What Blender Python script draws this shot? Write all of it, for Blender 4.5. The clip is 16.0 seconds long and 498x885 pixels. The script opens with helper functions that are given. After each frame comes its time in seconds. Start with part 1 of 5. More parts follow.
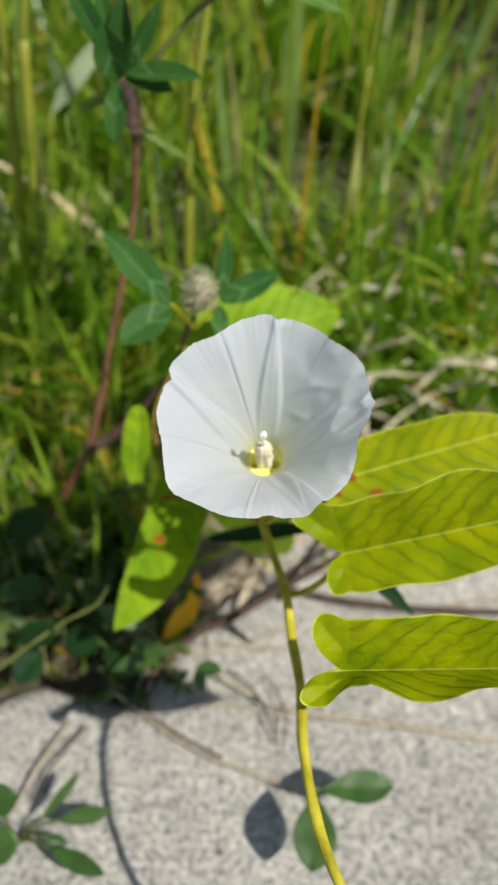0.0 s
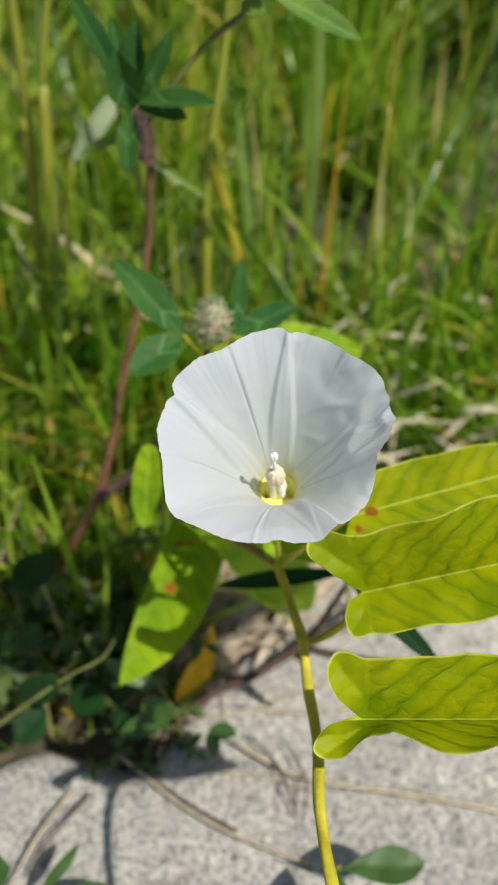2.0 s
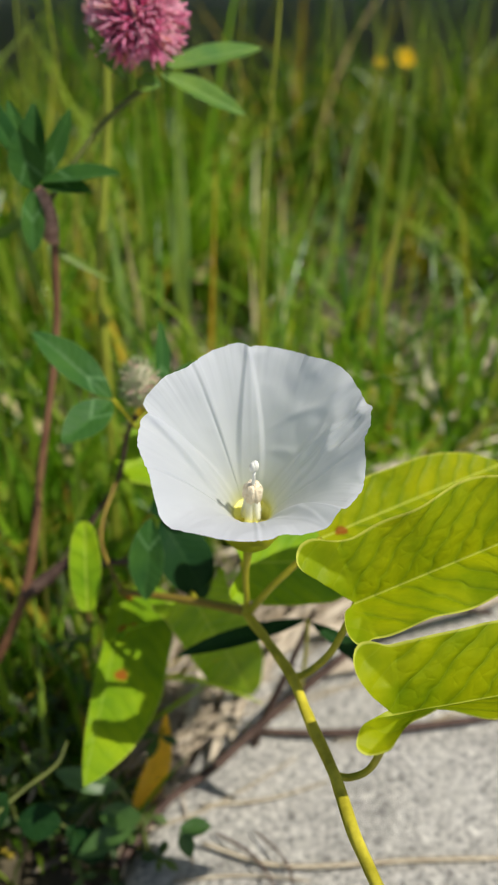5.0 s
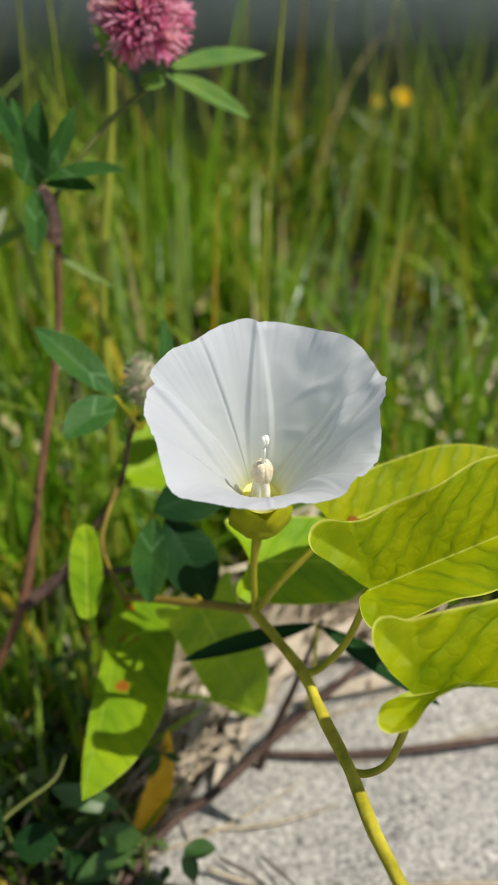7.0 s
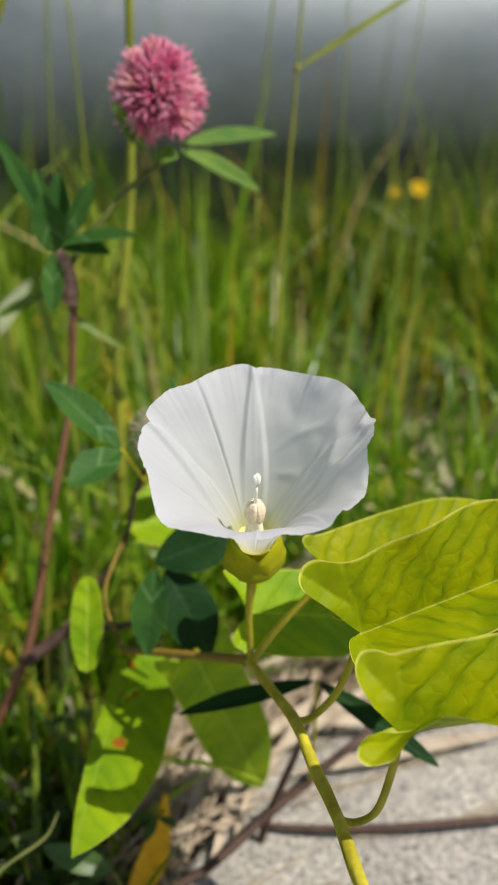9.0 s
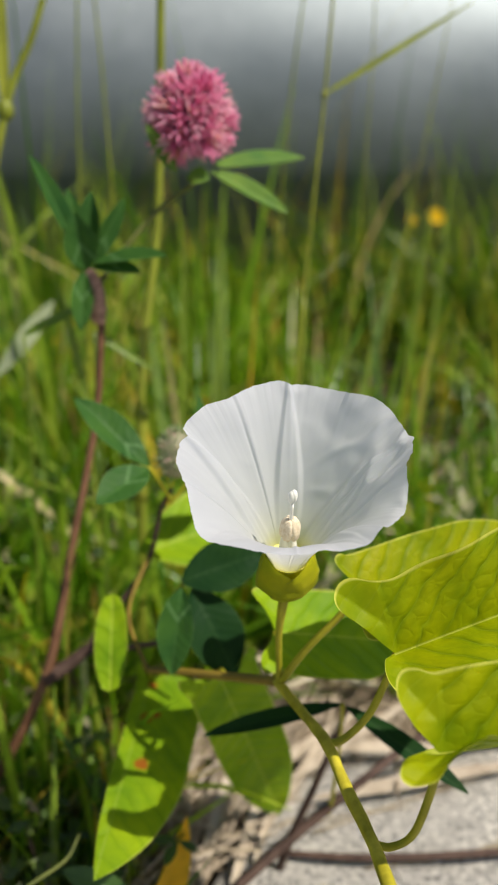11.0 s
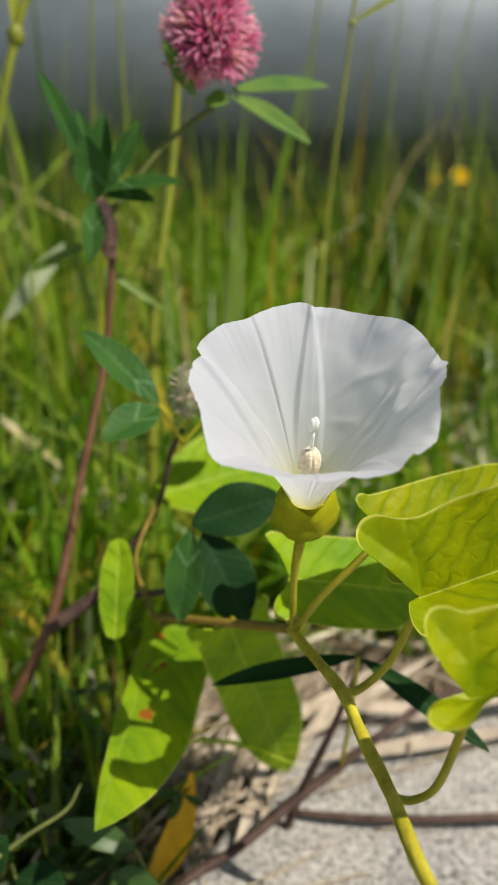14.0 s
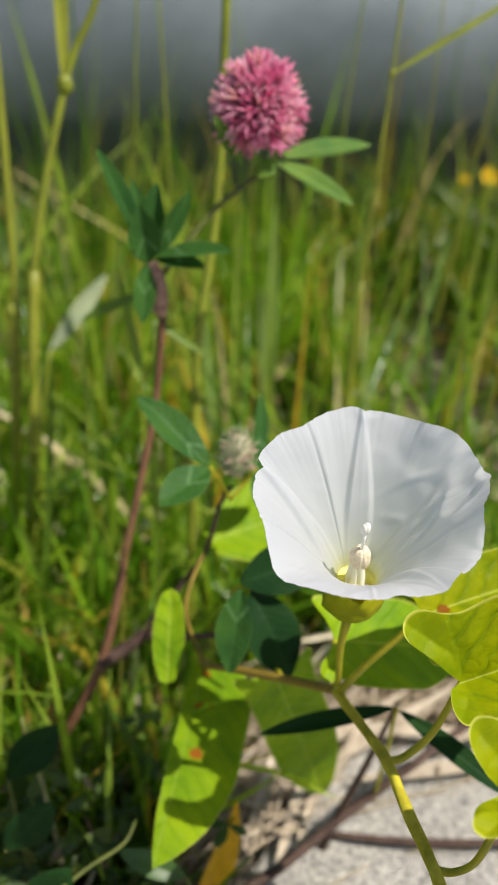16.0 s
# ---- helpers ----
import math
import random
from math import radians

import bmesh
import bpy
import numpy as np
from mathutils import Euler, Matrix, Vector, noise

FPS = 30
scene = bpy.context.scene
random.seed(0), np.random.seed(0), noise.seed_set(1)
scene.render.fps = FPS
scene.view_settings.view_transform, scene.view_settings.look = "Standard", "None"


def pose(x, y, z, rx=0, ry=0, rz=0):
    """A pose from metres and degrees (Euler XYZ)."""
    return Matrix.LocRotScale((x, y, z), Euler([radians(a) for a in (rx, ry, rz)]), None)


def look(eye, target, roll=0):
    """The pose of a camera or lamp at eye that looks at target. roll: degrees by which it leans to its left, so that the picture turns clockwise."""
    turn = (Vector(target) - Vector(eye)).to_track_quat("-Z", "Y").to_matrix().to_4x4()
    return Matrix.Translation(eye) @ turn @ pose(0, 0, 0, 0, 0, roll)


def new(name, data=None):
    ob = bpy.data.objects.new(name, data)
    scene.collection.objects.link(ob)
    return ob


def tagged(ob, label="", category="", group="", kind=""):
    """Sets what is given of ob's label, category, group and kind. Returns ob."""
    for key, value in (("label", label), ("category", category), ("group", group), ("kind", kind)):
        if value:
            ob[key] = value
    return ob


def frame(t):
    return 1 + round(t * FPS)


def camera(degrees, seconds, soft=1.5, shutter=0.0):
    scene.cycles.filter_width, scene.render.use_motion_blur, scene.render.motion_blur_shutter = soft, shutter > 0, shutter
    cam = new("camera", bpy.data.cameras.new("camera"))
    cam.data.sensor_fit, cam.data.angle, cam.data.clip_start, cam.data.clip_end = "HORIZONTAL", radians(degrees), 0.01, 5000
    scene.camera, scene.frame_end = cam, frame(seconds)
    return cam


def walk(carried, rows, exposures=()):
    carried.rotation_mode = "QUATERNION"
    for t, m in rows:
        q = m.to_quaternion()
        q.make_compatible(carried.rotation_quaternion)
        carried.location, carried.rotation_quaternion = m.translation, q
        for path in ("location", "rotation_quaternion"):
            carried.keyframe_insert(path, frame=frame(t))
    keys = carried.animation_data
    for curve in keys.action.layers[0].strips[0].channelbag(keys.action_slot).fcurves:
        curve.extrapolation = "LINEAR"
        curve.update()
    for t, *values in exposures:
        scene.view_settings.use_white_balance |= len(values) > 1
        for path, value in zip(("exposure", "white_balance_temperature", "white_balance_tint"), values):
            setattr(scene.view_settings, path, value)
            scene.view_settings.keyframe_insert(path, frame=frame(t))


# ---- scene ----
cam = camera(32.61, 16.0)
PATH = [
    (0, (0.00029, 0.00010, 0.32120), (0.00008, 0.13802, 0.17637), 1.12),
    (0.5, (-0.00019, 0.00021, 0.31580), (-0.00061, 0.13986, 0.17263), 1.08),
    (1, (-0.00000, 0.00374, 0.31199), (-0.00179, 0.14610, 0.17153), 0.52),
    (1.5, (0.00176, 0.00581, 0.30475), (-0.00328, 0.15190, 0.16825), -0.25),
    (2, (0.00468, 0.00322, 0.30129), (-0.00274, 0.15334, 0.16934), -0.65),
    (2.5, (0.00241, 0.00471, 0.29798), (-0.00432, 0.15782, 0.16948), -0.81),
    (3, (-0.00127, 0.00201, 0.29804), (0.00005, 0.15994, 0.17534), -0.25),
    (3.5, (-0.01850, -0.00661, 0.28592), (-0.00551, 0.15669, 0.17118), -0.38),
    (4, (-0.01959, -0.00355, 0.28273), (-0.00032, 0.16169, 0.17171), -0.64),
    (4.5, (-0.02089, -0.00826, 0.28079), (0.00582, 0.15819, 0.17317), -1.06),
    (7, (-0.02553, -0.01106, 0.25974), (0.00426, 0.16277, 0.16542), -0.95),
    (7.5, (-0.02348, -0.01324, 0.26021), (0.00496, 0.16337, 0.17077), -1.02),
    (8, (-0.02561, -0.01562, 0.25559), (0.00094, 0.16404, 0.17182), -0.90),
    (8.5, (-0.02469, -0.01657, 0.25378), (0.00013, 0.16534, 0.17445), -0.92),
    (9, (-0.02023, -0.02029, 0.25216), (0.00533, 0.16322, 0.17687), -0.69),
    (11.5, (-0.02708, -0.01938, 0.24843), (-0.00352, 0.16671, 0.17904), 0.09),
    (12, (-0.02619, -0.01426, 0.23835), (-0.00299, 0.17174, 0.16860), 0.21),
    (12.5, (-0.02240, -0.01246, 0.23267), (0.00057, 0.17297, 0.16135), 0.19),
    (13, (-0.02237, -0.01220, 0.23176), (0.00007, 0.17250, 0.15839), 0.31),
    (13.5, (-0.02451, -0.01135, 0.23255), (-0.00248, 0.17277, 0.15761), 0.61),
    (14, (-0.02635, -0.01069, 0.23643), (-0.00512, 0.17329, 0.16091), 0.80),
    (14.5, (-0.02410, -0.00666, 0.23957), (-0.00305, 0.17738, 0.16417), 0.85),
    (15, (-0.02310, -0.00985, 0.24898), (-0.00290, 0.17333, 0.17130), 0.82),
    (15.5, (-0.02852, -0.00953, 0.26186), (-0.01032, 0.17283, 0.18176), 0.79),
    (16, (-0.03474, -0.01208, 0.26718), (-0.01839, 0.16943, 0.18480), 0.61),
]
walk(cam, [(t, look(eye, target, roll)) for t, eye, target, roll in PATH], [(0.0, 0.28, 6450, 9), (7.0, 0.28, 6500, 10), (9.0, 0.30, 6700, 12), (14.0, 0.30, 6700, 12), (16.0, 0.44, 6600, 12)])

cam.data.dof.use_dof = True
cam.data.dof.focus_distance = 0.172
cam.data.dof.aperture_fstop = 19.0

# ---- world and sun ----
SUN = Vector((0.59, -0.44, 1.0)).normalized()
world = bpy.data.worlds.new("sky")
scene.world = world
world.use_nodes = True
wn = world.node_tree.nodes
sky = wn.new("ShaderNodeTexSky")
sky.sky_type = "NISHITA"
sky.sun_disc = False
sky.sun_elevation = math.asin(SUN.z)
sky.sun_rotation = math.atan2(SUN.x, SUN.y)
world.node_tree.links.new(sky.outputs[0], wn["Background"].inputs[0])
wn["Background"].inputs[1].default_value = 0.072
sun_data = bpy.data.lights.new("sun", "SUN")
sun_data.energy, sun_data.angle, sun_data.color = 4.2, radians(0.53), (1.0, 0.95, 0.87)
sun_ob = new("sun", sun_data)
sun_ob.matrix_world = look(SUN * 5, (0, 0, 0))


# ---- mesh helpers ----
def put_mesh(name, verts, faces, mat=None, uvs=None, uv2=None):
    me = bpy.data.meshes.new(name)
    me.from_pydata([tuple(v) for v in verts], [], [tuple(f) for f in faces])
    me.polygons.foreach_set("use_smooth", [True] * len(me.polygons))
    for layer_name, data in (("UVMap", uvs), ("Edge", uv2)):
        if data is not None:
            loops = np.empty(len(me.loops), dtype=np.int32)
            me.loops.foreach_get("vertex_index", loops)
            me.uv_layers.new(name=layer_name).data.foreach_set("uv", np.asarray(data, dtype=np.float32)[loops].ravel())
    if mat:
        me.materials.append(mat)
    me.update()
    return me


def thing(name, label, category, at=(0, 0, 0), group="", kind=""):
    ob = new(name)
    ob.empty_display_size = 0.01
    ob.location = at
    return tagged(ob, label, category, group, kind)


def root_of(ob):
    off = Vector(ob.location)
    while ob.parent:
        ob = ob.parent
        off = off + Vector(ob.location)
    return off


def part(name, geo, mat, parent, label="", uvs=None, uv2=None):
    """One mesh under a thing or part; geo is (verts, faces) in world metres."""
    verts, faces = geo
    off = root_of(parent)
    me = put_mesh(name, [Vector(v) - off for v in verts], faces, mat, uvs, uv2)
    ob = new(name, me)
    ob.parent = parent
    return tagged(ob, label)


def solo(name, geo, mat, label, category, group="", kind="", uvs=None, uv2=None):
    me = put_mesh(name, geo[0], geo[1], mat, uvs, uv2)
    return tagged(new(name, me), label, category, group, kind)


def smooth_path(points, n):
    """A Catmull-Rom curve of n points through the control points."""
    p = np.array(points, float)
    p = np.vstack([2 * p[0] - p[1], p, 2 * p[-1] - p[-2]])
    out = []
    for u in np.linspace(0, len(points) - 1, n):
        i = min(int(u), len(points) - 2)
        f = u - i
        a, b, c, d = p[i], p[i + 1], p[i + 2], p[i + 3]
        out.append(0.5 * (2 * b + (c - a) * f + (2 * a - 5 * b + 4 * c - d) * f * f + (3 * b - a - 3 * c + d) * f ** 3))
    return np.array(out)


def tube(points, radii, n=24, sides=8, twist=0.0, ridge=0.0):
    """A tapered, closed tube along a smooth path; ridge gives it twisted ribs."""
    path = smooth_path(points, n)
    rad = np.interp(np.linspace(0, 1, n), np.linspace(0, 1, len(radii)), radii)
    tan = np.gradient(path, axis=0)
    tan /= np.linalg.norm(tan, axis=1)[:, None] + 1e-12
    ref = np.array([0.31, 0.17, 0.93])
    side = np.cross(tan[0], ref)
    side /= np.linalg.norm(side)
    verts, faces = [], []
    for i in range(n):
        side = side - tan[i] * (side @ tan[i])
        side /= np.linalg.norm(side)
        up = np.cross(tan[i], side)
        for k in range(sides):
            a = 2 * math.pi * k / sides + twist * i / n
            r = rad[i] * (1 + ridge * math.cos(4 * math.pi * k / sides) + 0.5 * ridge * math.cos(10 * math.pi * k / sides))
            verts.append(path[i] + r * (math.cos(a) * side + math.sin(a) * up))
    for i in range(n - 1):
        for k in range(sides):
            k2 = (k + 1) % sides
            faces.append((i * sides + k, i * sides + k2, (i + 1) * sides + k2, (i + 1) * sides + k))
    faces.append(tuple(range(sides - 1, -1, -1)))
    faces.append(tuple((n - 1) * sides + k for k in range(sides)))
    return verts, faces


def grid_faces(rows, cols, start=0, closed=False):
    out = []
    for i in range(rows - 1):
        for k in range(cols if closed else cols - 1):
            k2 = (k + 1) % cols
            out.append((start + i * cols + k, start + i * cols + k2, start + (i + 1) * cols + k2, start + (i + 1) * cols + k))
    return out


def join(*geos):
    verts, faces = [], []
    for v, f in geos:
        k = len(verts)
        verts += list(v)
        faces += [tuple(i + k for i in g) for g in f]
    return verts, faces


def ball(centre, radii, rows=8, cols=10, axis=(0, 0, 1)):
    q = Vector((0, 0, 1)).rotation_difference(Vector(axis))
    c = Vector(centre)
    verts = []
    for i in range(rows):
        a = math.pi * (i + 0.02) / (rows - 1 + 0.04)
        for k in range(cols):
            b = 2 * math.pi * k / cols
            verts.append(c + q @ Vector((radii[0] * math.sin(a) * math.cos(b), radii[1] * math.sin(a) * math.sin(b), radii[2] * math.cos(a))))
    return verts, grid_faces(rows, cols, 0, True)


# ---- materials ----
def material(name):
    m = bpy.data.materials.new(name)
    m.use_nodes = True
    t = m.node_tree
    return m, t.nodes, t.links, t.nodes["Principled BSDF"], t.nodes["Material Output"]


def tex_noise(n, l, scale, detail=4.0, rough=0.55, coord="Object"):
    tc = n.new("ShaderNodeTexCoord")
    t = n.new("ShaderNodeTexNoise")
    t.inputs["Scale"].default_value, t.inputs["Detail"].default_value, t.inputs["Roughness"].default_value = scale, detail, rough
    l.new(tc.outputs[coord], t.inputs["Vector"])
    return t


def ramp(n, l, source, stops, soft=False):
    r = n.new("ShaderNodeValToRGB")
    r.color_ramp.interpolation = "B_SPLINE" if soft else "LINEAR"
    e = r.color_ramp.elements
    while len(e) < len(stops):
        e.new(0.5)
    for k, (pos, col) in enumerate(stops):
        e[k].position, e[k].color = pos, (*col, 1)
    l.new(source, r.inputs["Fac"])
    return r


def mix_col(n, l, fac, a, b, mode="MIX"):
    m = n.new("ShaderNodeMix")
    m.data_type, m.blend_type = "RGBA", mode
    for socket, v in ((m.inputs[0], fac), (m.inputs[6], a), (m.inputs[7], b)):
        if isinstance(v, (int, float)):
            socket.default_value = v
        elif isinstance(v, tuple):
            socket.default_value = (*v, 1)
        else:
            l.new(v, socket)
    return m.outputs[2]


def math_node(n, l, op, a, b=0.0, c=0.0):
    m = n.new("ShaderNodeMath")
    m.operation = op
    for socket, v in zip(m.inputs, (a, b, c)):
        if isinstance(v, (int, float)):
            socket.default_value = v
        else:
            l.new(v, socket)
    return m.outputs[0]


def bump(n, l, p, height, strength, distance):
    b = n.new("ShaderNodeBump")
    b.inputs["Strength"].default_value, b.inputs["Distance"].default_value = strength, distance
    l.new(height, b.inputs["Height"])
    l.new(b.outputs[0], p.inputs["Normal"])
    return b


def see_through(n, l, p, out, colour, amount, relief=None):
    """Light passes through a thin leaf or petal."""
    t = n.new("ShaderNodeBsdfTranslucent")
    if isinstance(colour, tuple):
        t.inputs[0].default_value = (*colour, 1)
    else:
        l.new(colour, t.inputs[0])
    if relief:
        l.new(relief.outputs[0], t.inputs["Normal"])
    m = n.new("ShaderNodeMixShader")
    m.inputs[0].default_value = amount
    l.new(p.outputs[0], m.inputs[1])
    l.new(t.outputs[0], m.inputs[2])
    l.new(m.outputs[0], out.inputs[0])


def leaf_material(name, blade, vein, edge, spots=None, through_amount=0.24, rough=0.5, glow=1.25, pitch=6.6, mark=None, depth=0.0007, rugged=1.0):
    """Leaf with a pale midrib, sunken side veins with painted shade, a pale margin and mottling; UVMap holds the
    millimetres along and across.
    """
    m, n, l, p, out = material(name)
    uv = n.new("ShaderNodeUVMap")
    uv.uv_map = "UVMap"
    sep = n.new("ShaderNodeSeparateXYZ")
    l.new(uv.outputs[0], sep.inputs[0])
    ay = math_node(n, l, "ABSOLUTE", sep.outputs[1])
    q = math_node(n, l, "SUBTRACT", sep.outputs[0], math_node(n, l, "MULTIPLY", ay, 0.62))
    sway = n.new("ShaderNodeTexNoise")
    sway.inputs["Scale"].default_value, sway.inputs["Detail"].default_value = 0.16, 1
    l.new(uv.outputs[0], sway.inputs["Vector"])
    bowed = math_node(n, l, "ADD", q, math_node(n, l, "MULTIPLY", math_node(n, l, "POWER", ay, 2.0), -0.022))
    bowed = math_node(n, l, "ADD", bowed, math_node(n, l, "MULTIPLY", sway.outputs[0], 4.0))
    saw = math_node(n, l, "PINGPONG", bowed, pitch / 2)
    side = ramp(n, l, math_node(n, l, "DIVIDE", saw, pitch / 2), [(0.0, (1, 1, 1)), (0.13, (0, 0, 0))])
    mid = ramp(n, l, ay, [(0.12, (1, 1, 1)), (0.42, (0, 0, 0))])
    warp = n.new("ShaderNodeTexNoise")
    warp.inputs["Scale"].default_value, warp.inputs["Detail"].default_value = 0.35, 2
    l.new(uv.outputs[0], warp.inputs["Vector"])
    shift = n.new("ShaderNodeVectorMath")
    shift.operation = "MULTIPLY_ADD"
    shift.inputs[1].default_value = (2.2, 2.2, 0)
    l.new(warp.outputs["Color"], shift.inputs[0])
    l.new(uv.outputs[0], shift.inputs[2])
    net = n.new("ShaderNodeTexVoronoi")
    net.feature = "DISTANCE_TO_EDGE"
    net.inputs["Scale"].default_value = 1.0
    cell = n.new("ShaderNodeCombineXYZ")
    l.new(math_node(n, l, "DIVIDE", bowed, pitch * 0.62), cell.inputs[0])
    l.new(math_node(n, l, "DIVIDE", math_node(n, l, "ADD", math_node(n, l, "MULTIPLY", sep.outputs[1], 0.85), math_node(n, l, "MULTIPLY", sep.outputs[0], 0.45)), 3.3), cell.inputs[1])
    l.new(cell.outputs[0], net.inputs["Vector"])
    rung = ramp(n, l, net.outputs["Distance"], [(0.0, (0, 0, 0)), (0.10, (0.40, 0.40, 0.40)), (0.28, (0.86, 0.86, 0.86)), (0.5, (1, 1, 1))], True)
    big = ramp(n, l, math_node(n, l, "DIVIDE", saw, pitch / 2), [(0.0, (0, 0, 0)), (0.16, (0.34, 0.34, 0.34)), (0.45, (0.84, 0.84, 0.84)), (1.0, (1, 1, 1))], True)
    mottle = tex_noise(n, l, 70, 5)
    tone = ramp(n, l, mottle.outputs[0], [(0.3, (blade[0] * 0.60, blade[1] * 0.74, blade[2])), (0.7, (blade[0] * 1.30, blade[1] * 1.16, blade[2]))])
    smooth_lobe = ramp(n, l, sep.outputs[0], [(0.0, (0.25, 0.25, 0.25)), (1.0, (1, 1, 1))])
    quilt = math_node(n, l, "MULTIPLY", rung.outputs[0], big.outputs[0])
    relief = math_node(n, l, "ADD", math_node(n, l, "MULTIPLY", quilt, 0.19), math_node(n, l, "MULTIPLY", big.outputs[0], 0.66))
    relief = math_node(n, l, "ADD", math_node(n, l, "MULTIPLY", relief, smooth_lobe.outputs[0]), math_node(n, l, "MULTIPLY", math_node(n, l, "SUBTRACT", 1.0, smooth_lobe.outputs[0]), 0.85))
    # Shade painted by relief: colour darkens in the vein grooves, lightens on the swells.
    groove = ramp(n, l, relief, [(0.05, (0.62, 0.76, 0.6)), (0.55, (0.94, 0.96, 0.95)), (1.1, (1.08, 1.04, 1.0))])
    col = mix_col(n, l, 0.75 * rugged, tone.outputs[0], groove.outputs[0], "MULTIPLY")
    col = mix_col(n, l, math_node(n, l, "MULTIPLY", side.outputs[0], 0.06), col, vein)
    col = mix_col(n, l, math_node(n, l, "MULTIPLY", mid.outputs[0], 0.75), col, vein)
    if mark:
        v = math_node(n, l, "ADD", sep.outputs[0], math_node(n, l, "MULTIPLY", ay, 1.3))
        off = math_node(n, l, "ABSOLUTE", math_node(n, l, "SUBTRACT", v, mark[0]))
        band = ramp(n, l, off, [(mark[1] * 0.5, (0.7, 0.7, 0.7)), (mark[1], (0, 0, 0))])
        col = mix_col(n, l, band.outputs[0], col, mark[2])
    if spots:
        for px_, py_, size in spots[1]:
            away = n.new("ShaderNodeVectorMath")
            away.operation = "DISTANCE"
            l.new(shift.outputs[0], away.inputs[0])
            away.inputs[1].default_value = (px_ + 1.1, py_ + 1.1, 0)
            sm = ramp(n, l, math_node(n, l, "DIVIDE", away.outputs["Value"], size), [(0.55, (0.9, 0.9, 0.9)), (0.85, (0, 0, 0))])
            col = mix_col(n, l, sm.outputs[0], col, spots[0])
    ev = n.new("ShaderNodeUVMap")
    ev.uv_map = "Edge"
    es = n.new("ShaderNodeSeparateXYZ")
    l.new(ev.outputs[0], es.inputs[0])
    rim = ramp(n, l, es.outputs[1], [(0.958, (0, 0, 0)), (0.982, (0.85, 0.85, 0.85))])
    col = mix_col(n, l, rim.outputs[0], col, edge)
    l.new(col, p.inputs["Base Color"])
    p.inputs["Roughness"].default_value = rough
    p.inputs["Specular IOR Level"].default_value = 0.10
    h = math_node(n, l, "ADD", relief, math_node(n, l, "MULTIPLY", mottle.outputs[0], 0.15))
    swell = bump(n, l, p, h, 1.0, depth)
    warm = mix_col(n, l, 1.0, col, (glow, glow, 0.35), "MULTIPLY")
    see_through(n, l, p, out, warm, through_amount, swell)
    return m


def plain_leaf(name, stops, through_amount=0.3, rough=0.5, scale=60, island=True, glow=(1.3, 1.35, 0.55)):
    """Grass and small leaves: each blade its own tone, streaked along its length."""
    m, n, l, p, out = material(name)
    if island:
        src = n.new("ShaderNodeNewGeometry").outputs["Random Per Island"]
    else:
        src = n.new("ShaderNodeObjectInfo").outputs["Random"]
    tone = ramp(n, l, src, stops)
    mottle = tex_noise(n, l, scale, 4)
    col = mix_col(n, l, 0.6, tone.outputs[0], ramp(n, l, mottle.outputs[0], [(0.3, (0.55, 0.55, 0.5)), (0.7, (1.3, 1.25, 1.1))]).outputs[0], "MULTIPLY")
    l.new(col, p.inputs["Base Color"])
    p.inputs["Roughness"].default_value = rough
    bump(n, l, p, mottle.outputs[0], 0.25, 0.0004)
    see_through(n, l, p, out, mix_col(n, l, 1.0, col, glow, "MULTIPLY"), through_amount)
    return m


def solid(name, a, b, scale, rough=0.6, relief=0.3, depth=0.0004, stretch=None):
    m, n, l, p, out = material(name)
    t = tex_noise(n, l, scale, 6, 0.6)
    if stretch:
        mp = n.new("ShaderNodeMapping")
        mp.inputs["Scale"].default_value = stretch
        l.new(t.inputs["Vector"].links[0].from_socket, mp.inputs[0])
        l.new(mp.outputs[0], t.inputs["Vector"])
    l.new(ramp(n, l, t.outputs[0], [(0.32, a), (0.68, b)]).outputs[0], p.inputs["Base Color"])
    p.inputs["Roughness"].default_value = rough
    p.inputs["Specular IOR Level"].default_value = 0.25
    bump(n, l, p, t.outputs[0], relief, depth)
    return m


def petal_material():
    m, n, l, p, out = material("white_petal")
    uv = n.new("ShaderNodeUVMap")
    uv.uv_map = "UVMap"
    sep = n.new("ShaderNodeSeparateXYZ")
    l.new(uv.outputs[0], sep.inputs[0])
    base = ramp(n, l, sep.outputs[1], [(0.0, (0.78, 0.76, 0.06)), (0.15, (0.86, 0.82, 0.12)), (0.22, (0.84, 0.83, 0.45)), (0.32, (0.80, 0.81, 0.70)), (0.46, (0.785, 0.805, 0.80)), (1.0, (0.762, 0.782, 0.835))])
    streak = n.new("ShaderNodeTexNoise")
    mp = n.new("ShaderNodeMapping")
    mp.inputs["Scale"].default_value = (60, 3, 1)
    l.new(uv.outputs[0], mp.inputs[0])
    l.new(mp.outputs[0], streak.inputs["Vector"])
    streak.inputs["Scale"].default_value, streak.inputs["Detail"].default_value = 1.0, 3
    soft_streak = ramp(n, l, streak.outputs[0], [(0.3, (0.975, 0.975, 0.98)), (0.7, (1, 1, 1))])
    col = mix_col(n, l, 1.0, base.outputs[0], soft_streak.outputs[0], "MULTIPLY")
    l.new(col, p.inputs["Base Color"])
    p.inputs["Roughness"].default_value = 0.55
    p.inputs["Specular IOR Level"].default_value = 0.25
    crepe = tex_noise(n, l, 420, 3)
    h = math_node(n, l, "ADD", streak.outputs[0], math_node(n, l, "MULTIPLY", crepe.outputs[0], 0.8))
    bump(n, l, p, h, 0.14, 0.0004)
    see_through(n, l, p, out, mix_col(n, l, 1.0, col, (0.98, 0.98, 0.98), "MULTIPLY"), 0.54)
    return m


